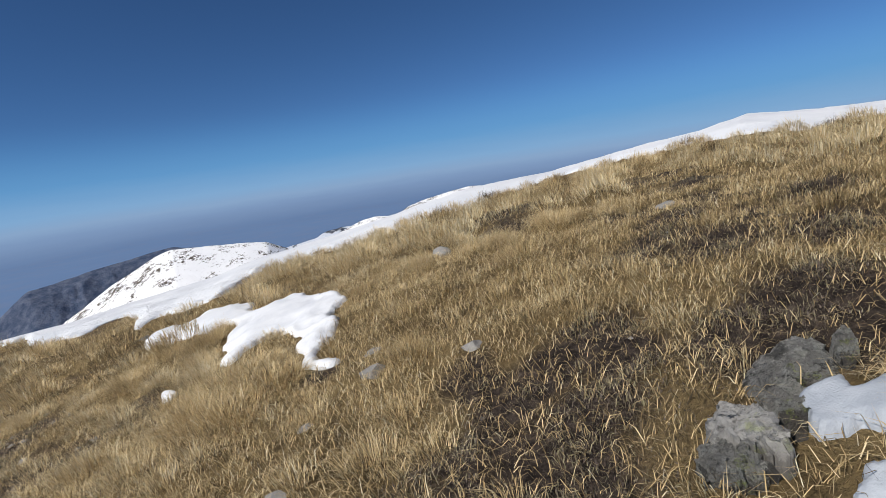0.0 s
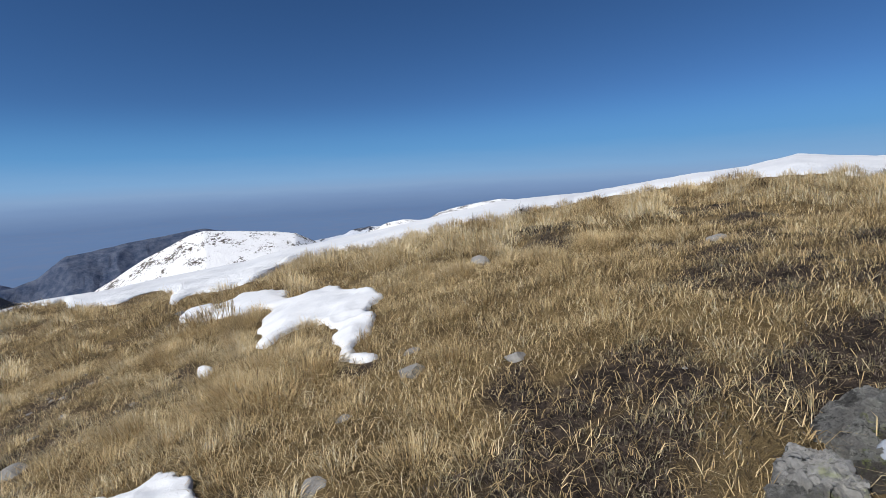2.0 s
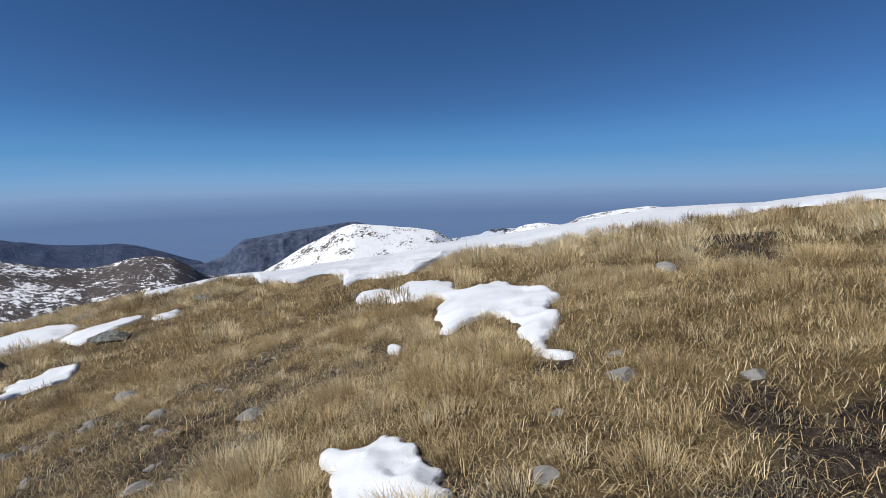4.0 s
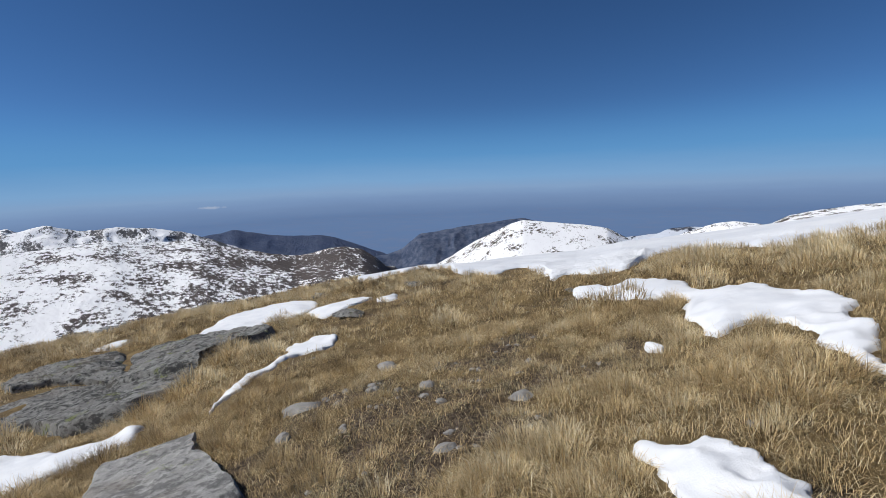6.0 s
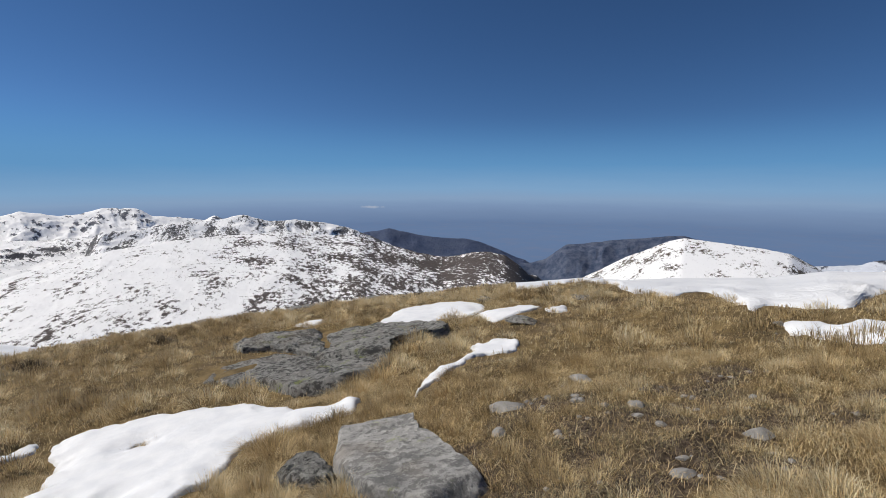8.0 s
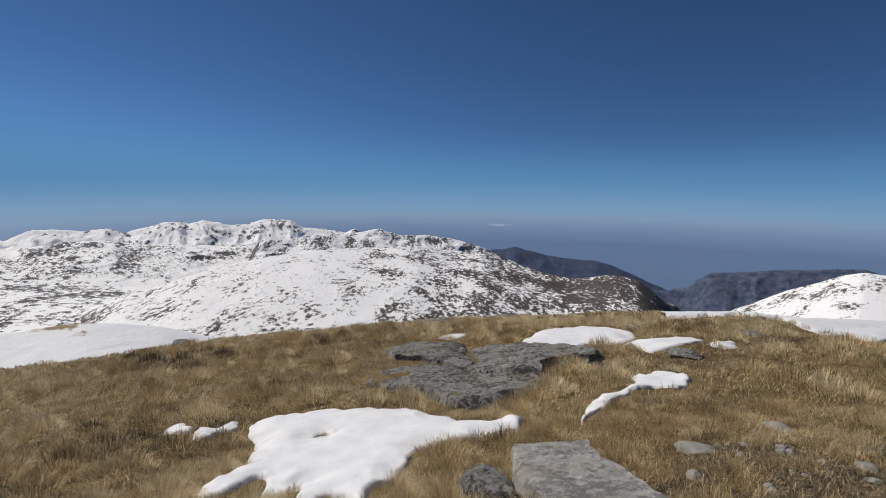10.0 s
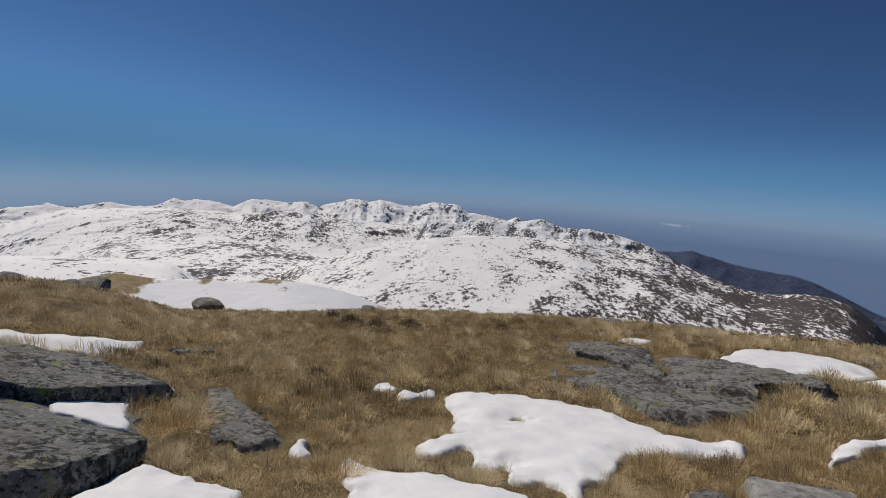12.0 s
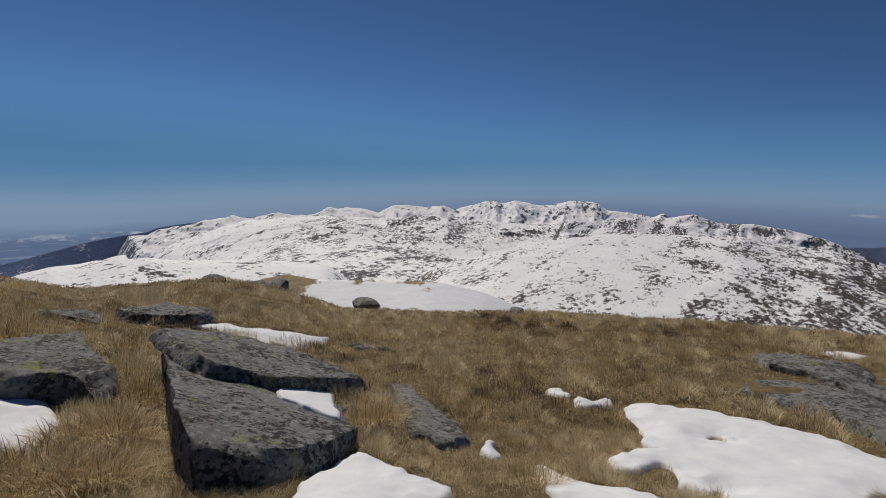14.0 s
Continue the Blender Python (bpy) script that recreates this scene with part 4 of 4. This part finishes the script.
outcrop("dark_boulder", "dark angular boulder with snow at its foot", [
    ("block", [(-3.1, -4.81, -0.49), (-3.49, -4.8, -0.58), (-3.67, -4.64, -0.64), (-3.38, -4.16, -0.6), (-3.12, -3.72, -0.57), (-2.88, -3.52, -0.54), (-2.93, -3.86, -0.55), (-2.71, -3.98, -0.49), (-2.62, -4.05, -0.47)], 0.0, 0.4, None, DARKROCK, 27, 0.03, 0.03)])
outcrop("sunken_slab", "narrow sunken slab with yellow-green lichen", [
    ("slab", [(-4.46, -2.59), (-4.43, -2.4), (-3.9, -2.06), (-3.69, -1.86), (-3.42, -1.67), (-3.36, -1.71), (-3.18, -1.86), (-3.28, -1.94), (-3.23, -2.03), (-3.56, -2.15), (-4.01, -2.37)], 0.04, 0.2, "lie", ROCK, 31, 0.025, 0.025)])
outcrop("dark_rocks", "flat dark rocks in the upper meadow", [
    ("block", [(-4.64, -6.34), (-4.95, -6.42), (-5.16, -6.36), (-4.96, -5.89), (-4.67, -5.62), (-4.57, -5.8), (-4.55, -6.11)], 0.07, 0.25, "lie", DARKROCK, 33, 0.03, 0.02)])
outcrop("dark_rocks", "low dark slab showing through dry grass", [
    ("block", [(-4.99, -5.76), (-5.27, -5.71), (-5.5, -5.5), (-5.39, -5.12), (-5.21, -4.73), (-4.99, -4.75), (-4.87, -5.01), (-4.87, -5.31), (-4.75, -5.46)], 0.09, 0.25, "lie", DARKROCK, 36, 0.03, 0.02)])
outcrop("sunken_slab", "long low slab sunk in the meadow grass", [
    ("slab", [(-5.26, -3.37), (-5.59, -3.37), (-5.84, -3.03), (-5.61, -2.92), (-5.33, -3.13)], 0.03, 0.2, "lie", ROCK, 41, 0.03, 0.03)])
for k, (yaw, r, wide, high) in enumerate([(98.2, 10.8, 0.42, 0.3), (71.2, 12.0, 0.75, 0.22), (63.2, 12.0, 0.75, 0.2), (124.1, 14.5, 0.9, 0.55), (130.3, 14.5, 0.8, 0.3), (126, 14.5, 0.6, 0.25), (69.9, 13.0, 0.5, 0.2), (50, 7.2, 0.35, 0.12), (39.2, 6.5, 0.35, 0.12), (46.2, 5.0, 0.35, 0.1), (114.3, 15.5, 0.95, 0.7)]):
    x, y = (float(q) for q in polar(yaw, r))
    ob = new("meadow_boulder", pebble_mesh("meadow_boulder", (0.8 * wide, 1.15 * wide, 0.7 * high), DARKROCK if k in (0, 3, 4, 5) else ROCK, 60 + k))
    ob.matrix_world = pose(x, y, gz(x, y) + 0.18 * high, 0, 0, yaw + 5 * k)
    tagged(ob, "weathered grey boulder on the rim of the meadow" if k < 7 else "low grey boulder half hidden in dry grass", "boulder", "meadow boulders")

# rocks beside the first stretch of the walk
for pts, top, tilt, seed, mat in (
        ([(0.409, 0.669), (0.481, 0.766), (0.542, 0.784), (0.569, 0.743), (0.563, 0.691), (0.54, 0.654), (0.493, 0.646), (0.464, 0.651), (0.428, 0.658)], 0.025, (0.22, 0.0), 51, ROCK),
        ([(0.336, 0.643), (0.364, 0.636), (0.388, 0.611), (0.392, 0.552), (0.381, 0.524), (0.357, 0.523), (0.338, 0.548), (0.318, 0.607)], 0.035, (0.22, -0.05), 52, BOULDER),
        ([(0.299, 0.586), (0.328, 0.578), (0.351, 0.525), (0.348, 0.517), (0.322, 0.514), (0.272, 0.539)], 0.03, (0.22, -0.05), 53, ROCK),
        ([(0.416, 0.665), (0.471, 0.66), (0.48, 0.629), (0.415, 0.555), (0.399, 0.562), (0.398, 0.62)], 0.012, (0.22, 0.0), 54, ROCK),
        ([(0.587, 0.731), (0.606, 0.732), (0.591, 0.689), (0.559, 0.656), (0.55, 0.675)], 0.03, (0.22, 0.0), 55, ROCK)):
    c = np.mean(pts, 0)
    outcrop("grey_rock", "angular light grey rock bedded in turf", [("block", pts, float(ground_z(*c)) + top, 0.16, tilt, mat, seed, 0.013, 0.007)])

STONES = [(-2.44, 1.02, 0.22), (-2.02, 0.9, 0.06), (-1.98, 1.36, 0.1), (-1.48, 1.31, 0.1), (-2.23, 0.78, 0.09), (-1.51, 0.88, 0.1), (-2.5, 1.64, 0.2), (-2.21, 1.24, 0.06), (-2.21, 3.43, 0.09), (-1.9, 1.24, 0.05), (-0.26, 1.44, 0.06), (-0.39, 0.86, 0.07), (-0.24, 1.3, 0.09), (0.04, 1.21, 0.06), (-0.01, 2.57, 0.13), (0.95, 2.04, 0.09), (-0.39, 1.11, 0.04), (-0.73, 1.11, 0.04), (-2.53, 1.68, 0.1), (-2.25, 1.28, 0.05), (-2.09, 1.28, 0.05), (-2.19, 1.25, 0.05), (-1.88, 1.47, 0.03), (-1.86, 1.59, 0.04), (-1.81, 1.47, 0.03), (-2.02, 2.27, 0.05), (-2.08, 2.21, 0.03), (-1.78, 0.64, 0.03), (-1.66, 0.68, 0.03), (-2.04, 1.1, 0.03), (-2.05, 0.93, 0.05)]
GRIT = [(-1.77, 1.2, 0.05), (-1.39, 1.18, 0.03), (-1.42, 0.92, 0.03), (-1.57, 0.98, 0.04), (-1.77, 1.46, 0.04), (-1.61, 1.53, 0.04), (-2.36, 1.22, 0.05), (-2.49, 1.47, 0.03), (-1.92, 1.84, 0.03), (-1.9, 1.6, 0.04), (-2.15, 1.65, 0.03), (-1.67, 1.72, 0.05)]
pick = random.Random(3)
for k, (x, y, s) in enumerate(STONES + GRIT):
    me = pebble_mesh("stone", (s * pick.uniform(0.9, 1.25), s * pick.uniform(0.7, 1.0), s * pick.uniform(0.38, 0.6)), STONE, k + 1)
    ob = new("stone", me)
    ob.matrix_world = pose(x, y, gz(x, y) - 0.03 * s, pick.uniform(-12, 12), pick.uniform(-12, 12), pick.uniform(0, 360))
    tagged(ob, "weathered light grey stone lying in thin turf", "stone", "loose stones")
    a = np.linspace(0, 2 * np.pi, 10, endpoint=False)
    COVERED.append((np.stack([x + 0.4 * s * np.cos(a), y + 0.4 * s * np.sin(a)], 1), 0.0, ()))


# ---- gravel and grass ----
def uncovered(x, y):
    ok = np.ones(len(x), bool)
    for line, margin, holes in COVERED:
        lo, hi = line.min(0), line.max(0)
        near = ok & (x > lo[0]) & (x < hi[0]) & (y > lo[1]) & (y < hi[1])
        if near.any():
            i = np.nonzero(near)[0]
            d = inside(line, x[i], y[i])
            for hx, hy, hr in holes:
                d = np.minimum(d, np.hypot(x[i] - hx, y[i] - hy) - hr)
            ok[i[d > margin]] = False
    dx, dy = x - CX, y - CY
    yaw, r = np.degrees(np.arctan2(-dx, dy)), np.hypot(dx, dy)
    lim = np.interp(yaw, FIELD_YAW, FIELD_R, left=99, right=99)
    return ok & (r < lim - 0.12)


def scatter(r0, r1, per, yaw0=-62, yaw1=150):
    """Even random points in a sector round the walk."""
    n = int(per * math.pi * (r1 * r1 - r0 * r0) * (yaw1 - yaw0) / 360)
    r = np.sqrt(RNG.uniform(r0 * r0, r1 * r1, n))
    x, y = polar(RNG.uniform(yaw0, yaw1, n), r)
    return x, y


def blades(x, y, length, width, out, lean, tone, sink=0.01, bend=0.5, lift=0.0):
    """One bent blade at each point: two quads' worth in length, ending in a tip. out: bearing; lean: how far it leans, 0 to 1."""
    n = len(x)
    z = ground_z(x, y) - sink + lift
    cx, cy = np.cos(out), np.sin(out)
    side = out + np.pi / 2 + RNG.normal(0, 0.5, n)
    sx, sy = np.cos(side) * width / 2, np.sin(side) * width / 2
    h1, h2 = length * 0.55 * (1 - 0.35 * lean), length * (1 - 0.35 * lean - bend * 0.45 * lean)
    d1, d2 = length * 0.5 * lean * 0.62, length * (lean * 0.92 + 0.05)
    curl = RNG.normal(0, 0.45, n)
    ex, ey = np.cos(out + curl), np.sin(out + curl)
    v = np.empty((n, 5, 3), np.float32)
    v[:, 0] = np.stack([x - sx, y - sy, z], 1)
    v[:, 1] = np.stack([x + sx, y + sy, z], 1)
    v[:, 2] = np.stack([x + cx * d1 + sx * 0.8, y + cy * d1 + sy * 0.8, z + h1], 1)
    v[:, 3] = np.stack([x + cx * d1 - sx * 0.8, y + cy * d1 - sy * 0.8, z + h1], 1)
    v[:, 4] = np.stack([x + cx * d1 + ex * (d2 - d1), y + cy * d1 + ey * (d2 - d1), z + h2], 1)
    return v, np.repeat(tone, 5)


def tufted(r0, r1, tufts, each, length, width, spread, yaw0=-62, yaw1=150):
    """Tussocks of blades; each tussock has its own size, lean and tone."""
    x, y = scatter(r0, r1, tufts, yaw0, yaw1)
    b = bareness(x, y)
    keep = uncovered(x, y) & (RNG.random(len(x)) > b * np.where(x > -0.8, 0.75, 0.65))
    x, y, b = x[keep], y[keep], b[keep]
    n = len(x)
    big = np.clip(1.0 + 0.75 * fbm(x * 1.3, y * 1.3, 3, 71) + RNG.normal(0, 0.25, n), 0.45, 1.65) * (1 - 0.5 * b)
    hue = 0.56 + 0.30 * fbm(x * 0.7, y * 0.7, 4, 73) + 0.20 * fbm(x * 3.0, y * 3.0, 2, 74) + RNG.normal(0, 0.10, n) - 0.30 * b
    way = 3.4 + 1.2 * fbm(x * 0.5, y * 0.5, 3, 75)
    i = np.repeat(np.arange(n), each)
    m = len(i)
    a = RNG.uniform(0, 2 * np.pi, m)
    q = np.sqrt(RNG.random(m)) * spread * big[i]
    bx, by = x[i] + np.cos(a) * q, y[i] + np.sin(a) * q
    lean = np.clip(0.05 + 0.95 * RNG.random(m), 0.03, 1.05)
    ox, oy = np.cos(a) + 0.55 * np.cos(way[i]) + RNG.normal(0, 0.4, m), np.sin(a) + 0.55 * np.sin(way[i]) + RNG.normal(0, 0.4, m)
    ln = length * big[i] * RNG.uniform(0.5, 1.2, m)
    tone = np.clip(hue[i] + RNG.normal(0, 0.20, m) - 0.16 * (lean > 0.9), 0.02, 1)
    return blades(bx, by, ln, width * RNG.uniform(0.6, 1.3, m), np.arctan2(oy, ox), lean, tone)


def litter(r0, r1, per, length, width, yaw0=-62, yaw1=150):
    """Matted stalks lying over one another."""
    x, y = scatter(r0, r1, per, yaw0, yaw1)
    b = bareness(x, y)
    keep = uncovered(x, y) & (RNG.random(len(x)) > 0.45 * b)
    x, y, b = x[keep], y[keep], b[keep]
    n = len(x)
    tone = np.clip(0.5 + RNG.normal(0, 0.24, n) - 0.12 * b + 0.18 * fbm(x * 6, y * 6, 3, 77), 0.03, 1)
    return blades(x, y, length * RNG.uniform(0.4, 1.3, n), width * RNG.uniform(0.6, 1.4, n), RNG.uniform(0, 2 * np.pi, n), RNG.uniform(0.6, 1.15, n), tone, 0.004, 0.9, RNG.uniform(0, 0.018, n) * (1 - b))


def heath(r0, r1, per, length=0.038, width=0.0036, shade=0.05):
    """Dark twiggy heath and moss on the bare spots."""
    x, y = scatter(r0, r1, per)
    b = bareness(x, y)
    keep = uncovered(x, y) & (RNG.random(len(x)) < (b * 1.2 - 0.2) * (1 - 0.5 * smooth(0.7, 1.1, -x)))
    x, y = x[keep], y[keep]
    n = len(x)
    lump = np.clip(0.5 + 1.2 * fbm(x * 9, y * 9, 3, 81), 0.12, 1.4)
    tone = np.clip(shade + 0.2 * lump + RNG.normal(0, 0.14, n) + 0.2 * smooth(0.7, 1.1, -x), 0, 0.8)
    tone = np.where(RNG.random(n) < 0.04, RNG.uniform(0.25, 0.65, n), tone)
    return blades(x, y, length * lump * RNG.uniform(0.5, 1.2, n), width * RNG.uniform(0.5, 1.4, n), RNG.uniform(0, 2 * np.pi, n), RNG.uniform(0.2, 1.1, n), tone, 0.004, 0.9)


def tussocks(spots):
    """Single big tussocks: x, y, radius, length, tone."""
    v, tones = [], []
    for x, y, rad, ln, tone in spots:
        m = int(11000 * rad * min(1.0, 2.2 / math.hypot(x - CX, y - CY)))
        a = RNG.uniform(0, 2 * np.pi, m)
        q = np.sqrt(RNG.random(m))
        bx, by = x + np.cos(a) * q * rad, y + np.sin(a) * q * rad
        got = blades(bx, by, 0.8 * ln * RNG.uniform(0.35, 1.1, m), max(0.0018, 0.0011 * math.hypot(x - CX, y - CY)) * RNG.uniform(0.6, 1.2, m), a + RNG.normal(0, 1.0, m), np.clip(0.45 + 0.5 * q + RNG.normal(0, 0.3, m), 0.05, 1.15), np.clip(tone - 0.06 + RNG.normal(0, 0.22, m), 0.05, 1))
        v.append(got[0])
        tones.append(got[1])
    return np.concatenate(v), np.concatenate(tones)


def grass_object(name, groups, label, mat):
    v = np.concatenate([g[0] for g in groups])
    tone = np.concatenate([g[1] for g in groups]).astype(np.float32)
    n = len(v)
    base = (np.arange(n) * 5)[:, None]
    quads, tips = base + np.array([0, 1, 2, 3]), base + np.array([3, 2, 4])
    me = bpy.data.meshes.new(name)
    me.vertices.add(5 * n)
    me.vertices.foreach_set("co", v.ravel())
    loops = np.concatenate([quads, tips], 1)
    me.loops.add(loops.size)
    me.loops.foreach_set("vertex_index", loops.ravel().astype(np.int32))
    me.polygons.add(2 * n)
    start = (np.arange(n) * 7)[:, None] + np.array([0, 4])
    me.polygons.foreach_set("loop_start", start.ravel().astype(np.int32))
    me.materials.append(mat)
    at = me.attributes.new("tone", "FLOAT", "POINT")
    at.data.foreach_set("value", tone)
    me.update()
    return tagged(new(name, me), label, "grass", kind="stuff")


def gravel():
    """Crumbs of stone on the bare spots."""
    x, y = scatter(0.9, 4.5, 160)
    b = bareness(x, y)
    keep = uncovered(x, y) & (RNG.random(len(x)) < b ** 2 * np.where(x < -1.0, 0.5, 0.05))
    x, y = x[keep], y[keep]
    z = ground_z(x, y)
    base = np.array([(0, 0, 1), (1, 0, 0.1), (0.3, 0.95, 0), (-0.8, 0.6, 0.15), (-0.8, -0.6, 0), (0.3, -0.95, 0.1)], float)
    tri = np.array([(0, 1, 2), (0, 2, 3), (0, 3, 4), (0, 4, 5), (0, 5, 1)])
    s = RNG.gamma(2.0, 0.004, len(x)) + 0.003
    turn = RNG.uniform(0, 6.28, len(x))
    vx = base[None, :, 0] * RNG.uniform(0.7, 1.3, (len(x), 6)) * s[:, None]
    vy = base[None, :, 1] * RNG.uniform(0.7, 1.3, (len(x), 6)) * s[:, None]
    c, n = np.cos(turn)[:, None], np.sin(turn)[:, None]
    v = np.stack([x[:, None] + c * vx - n * vy, y[:, None] + n * vx + c * vy, z[:, None] - 0.001 + base[None, :, 2] * s[:, None] * 0.6], -1)
    f = (np.arange(len(x)) * 6)[:, None, None] + tri[None]
    ob = mesh_object("gravel", v.reshape(-1, 3), f.reshape(-1, 3), [STONE], False)
    return tagged(ob, "pale stone crumbs on bare soil", "gravel", kind="stuff")


def mounds(r0, r1, gap, rad, each, length, width, dome=0.28, mixed=0.11, yaw0=-62, yaw1=150):
    """Domed tussocks of long arching blades, one every gap metres or so."""
    g = np.arange(-r1, r1, gap)
    x, y = (q.ravel() for q in np.meshgrid(g, g, indexing="ij"))
    x, y = CX + x + RNG.uniform(-0.45, 0.45, len(x)) * gap, CY + y + RNG.uniform(-0.45, 0.45, len(y)) * gap
    r, yaw = np.hypot(x - CX, y - CY), np.degrees(np.arctan2(-(x - CX), y - CY))
    b = bareness(x, y)
    lush = 0.5 + 0.9 * fbm(x * 0.8, y * 0.8, 3, 91)
    keep = (r > r0) & (r < r1) & (yaw > yaw0) & (yaw < yaw1) & (RNG.random(len(x)) > np.where(x > -0.8, 0.72, 0.6) * b) & (RNG.random(len(x)) < 0.62 + 0.5 * lush)
    x, y, b, lush = x[keep], y[keep], b[keep], lush[keep]
    keep = uncovered(x, y)
    x, y, b, lush = x[keep], y[keep], b[keep], lush[keep]
    n = len(x)
    size = np.clip(RNG.lognormal(0, 0.32, n) * (0.75 + 0.45 * lush), 0.4, 1.7) * (1 - 0.4 * b)
    hue = 0.66 + 0.30 * fbm(x * 0.6, y * 0.6, 3, 93) + 0.25 * fbm(x * 2.3, y * 2.3, 2, 97) + RNG.normal(0, mixed, n)
    way = 3.4 + 1.5 * fbm(x * 0.7, y * 0.7, 3, 95) + RNG.normal(0, 0.5, n)
    i = np.repeat(np.arange(n), np.maximum(8, (each * size ** 2).astype(int)))
    m = len(i)
    a = RNG.uniform(0, 2 * np.pi, m)
    q = np.sqrt(RNG.random(m))
    bx, by = x[i] + np.cos(a) * q * rad * size[i], y[i] + np.sin(a) * q * rad * size[i]
    lean = np.clip(0.30 + 0.6 * q + RNG.normal(0, 0.25, m), 0.03, 1.12)
    ox, oy = np.cos(a) * (0.4 + q) + 0.8 * np.cos(way[i]) + RNG.normal(0, 0.45, m), np.sin(a) * (0.4 + q) + 0.8 * np.sin(way[i]) + RNG.normal(0, 0.45, m)
    ln = length * np.sqrt(size[i]) * RNG.uniform(0.4, 1.15, m)
    tone = np.clip(np.minimum(hue[i], 0.82) + RNG.normal(0, 0.19, m), 0.02, 1)
    ok = uncovered(bx, by)
    v, tones = blades(bx[ok], by[ok], ln[ok], width * RNG.uniform(0.6, 1.3, ok.sum()), np.arctan2(oy, ox)[ok], lean[ok], tone[ok], 0.01, 0.8, (dome * rad * size[i] * (1 - q * q))[ok])
    return v, tones


gravel()
TUSSOCKS = [(-0.75, 1.72, 0.1, 0.13, 0.62), (-0.6, 1.47, 0.1, 0.13, 0.62), (-0.79, 1.59, 0.1, 0.13, 0.62), (-0.67, 1.32, 0.1, 0.13, 0.62), (-0.86, 1.45, 0.1, 0.13, 0.62), (-3.71, 1.01, 0.12, 0.17, 0.62), (-3.66, 0.79, 0.12, 0.17, 0.62), (-4.12, 1.53, 0.12, 0.17, 0.62), (-3.12, 0.1, 0.12, 0.17, 0.62), (-4.04, -1.83, 0.12, 0.17, 0.62), (-3.64, -2.5, 0.12, 0.17, 0.62), (-3.05, -1.38, 0.12, 0.17, 0.62), (-2.65, -3.23, 0.15, 0.25, 0.58), (-2.27, -2.93, 0.15, 0.25, 0.58), (-3.16, -3.62, 0.15, 0.25, 0.58), (-2.25, -3.16, 0.15, 0.25, 0.58), (-3.63, -2.51, 0.15, 0.25, 0.58), (-3.45, -2.29, 0.15, 0.25, 0.58), (-3.73, -5.39, 0.15, 0.25, 0.58), (-4.02, -4.59, 0.15, 0.25, 0.58), (-2.53, -3.33, 0.13, 0.22, 0.55), (-2.15, -3.03, 0.13, 0.22, 0.55), (-3.04, -3.72, 0.13, 0.22, 0.55), (-2.13, -3.26, 0.13, 0.22, 0.55)]
grass_object("meadow_grass", [
    mounds(0.0, 3.4, 0.14, 0.06, 330, 0.076, 0.0011),
    tufted(0.0, 3.4, 520, 18, 0.048, 0.0012, 0.030),
    litter(0.0, 3.4, 11000, 0.05, 0.0014),
    tussocks(TUSSOCKS),
    mounds(3.4, 9.0, 0.27, 0.12, 250, 0.10, 0.0026, 0.5, 0.24),
    tufted(3.4, 9.0, 60, 10, 0.05, 0.0032, 0.05),
    litter(3.4, 7.0, 1300, 0.06, 0.003),
    mounds(9.0, 20.0, 0.45, 0.18, 46, 0.07, 0.011, 0.28, 0.2),
    tufted(9.0, 20.0, 9, 8, 0.05, 0.013, 0.10),
], "dense dry golden alpine grass in tussocks", GRASS)
grass_object("heath", [heath(0.0, 4.2, 38000, 0.022, 0.0026, 0.28), heath(0.0, 4.2, 12000, 0.04, 0.0015, 0.55)], "dark twiggy heath and moss on bare ground", HEATH)
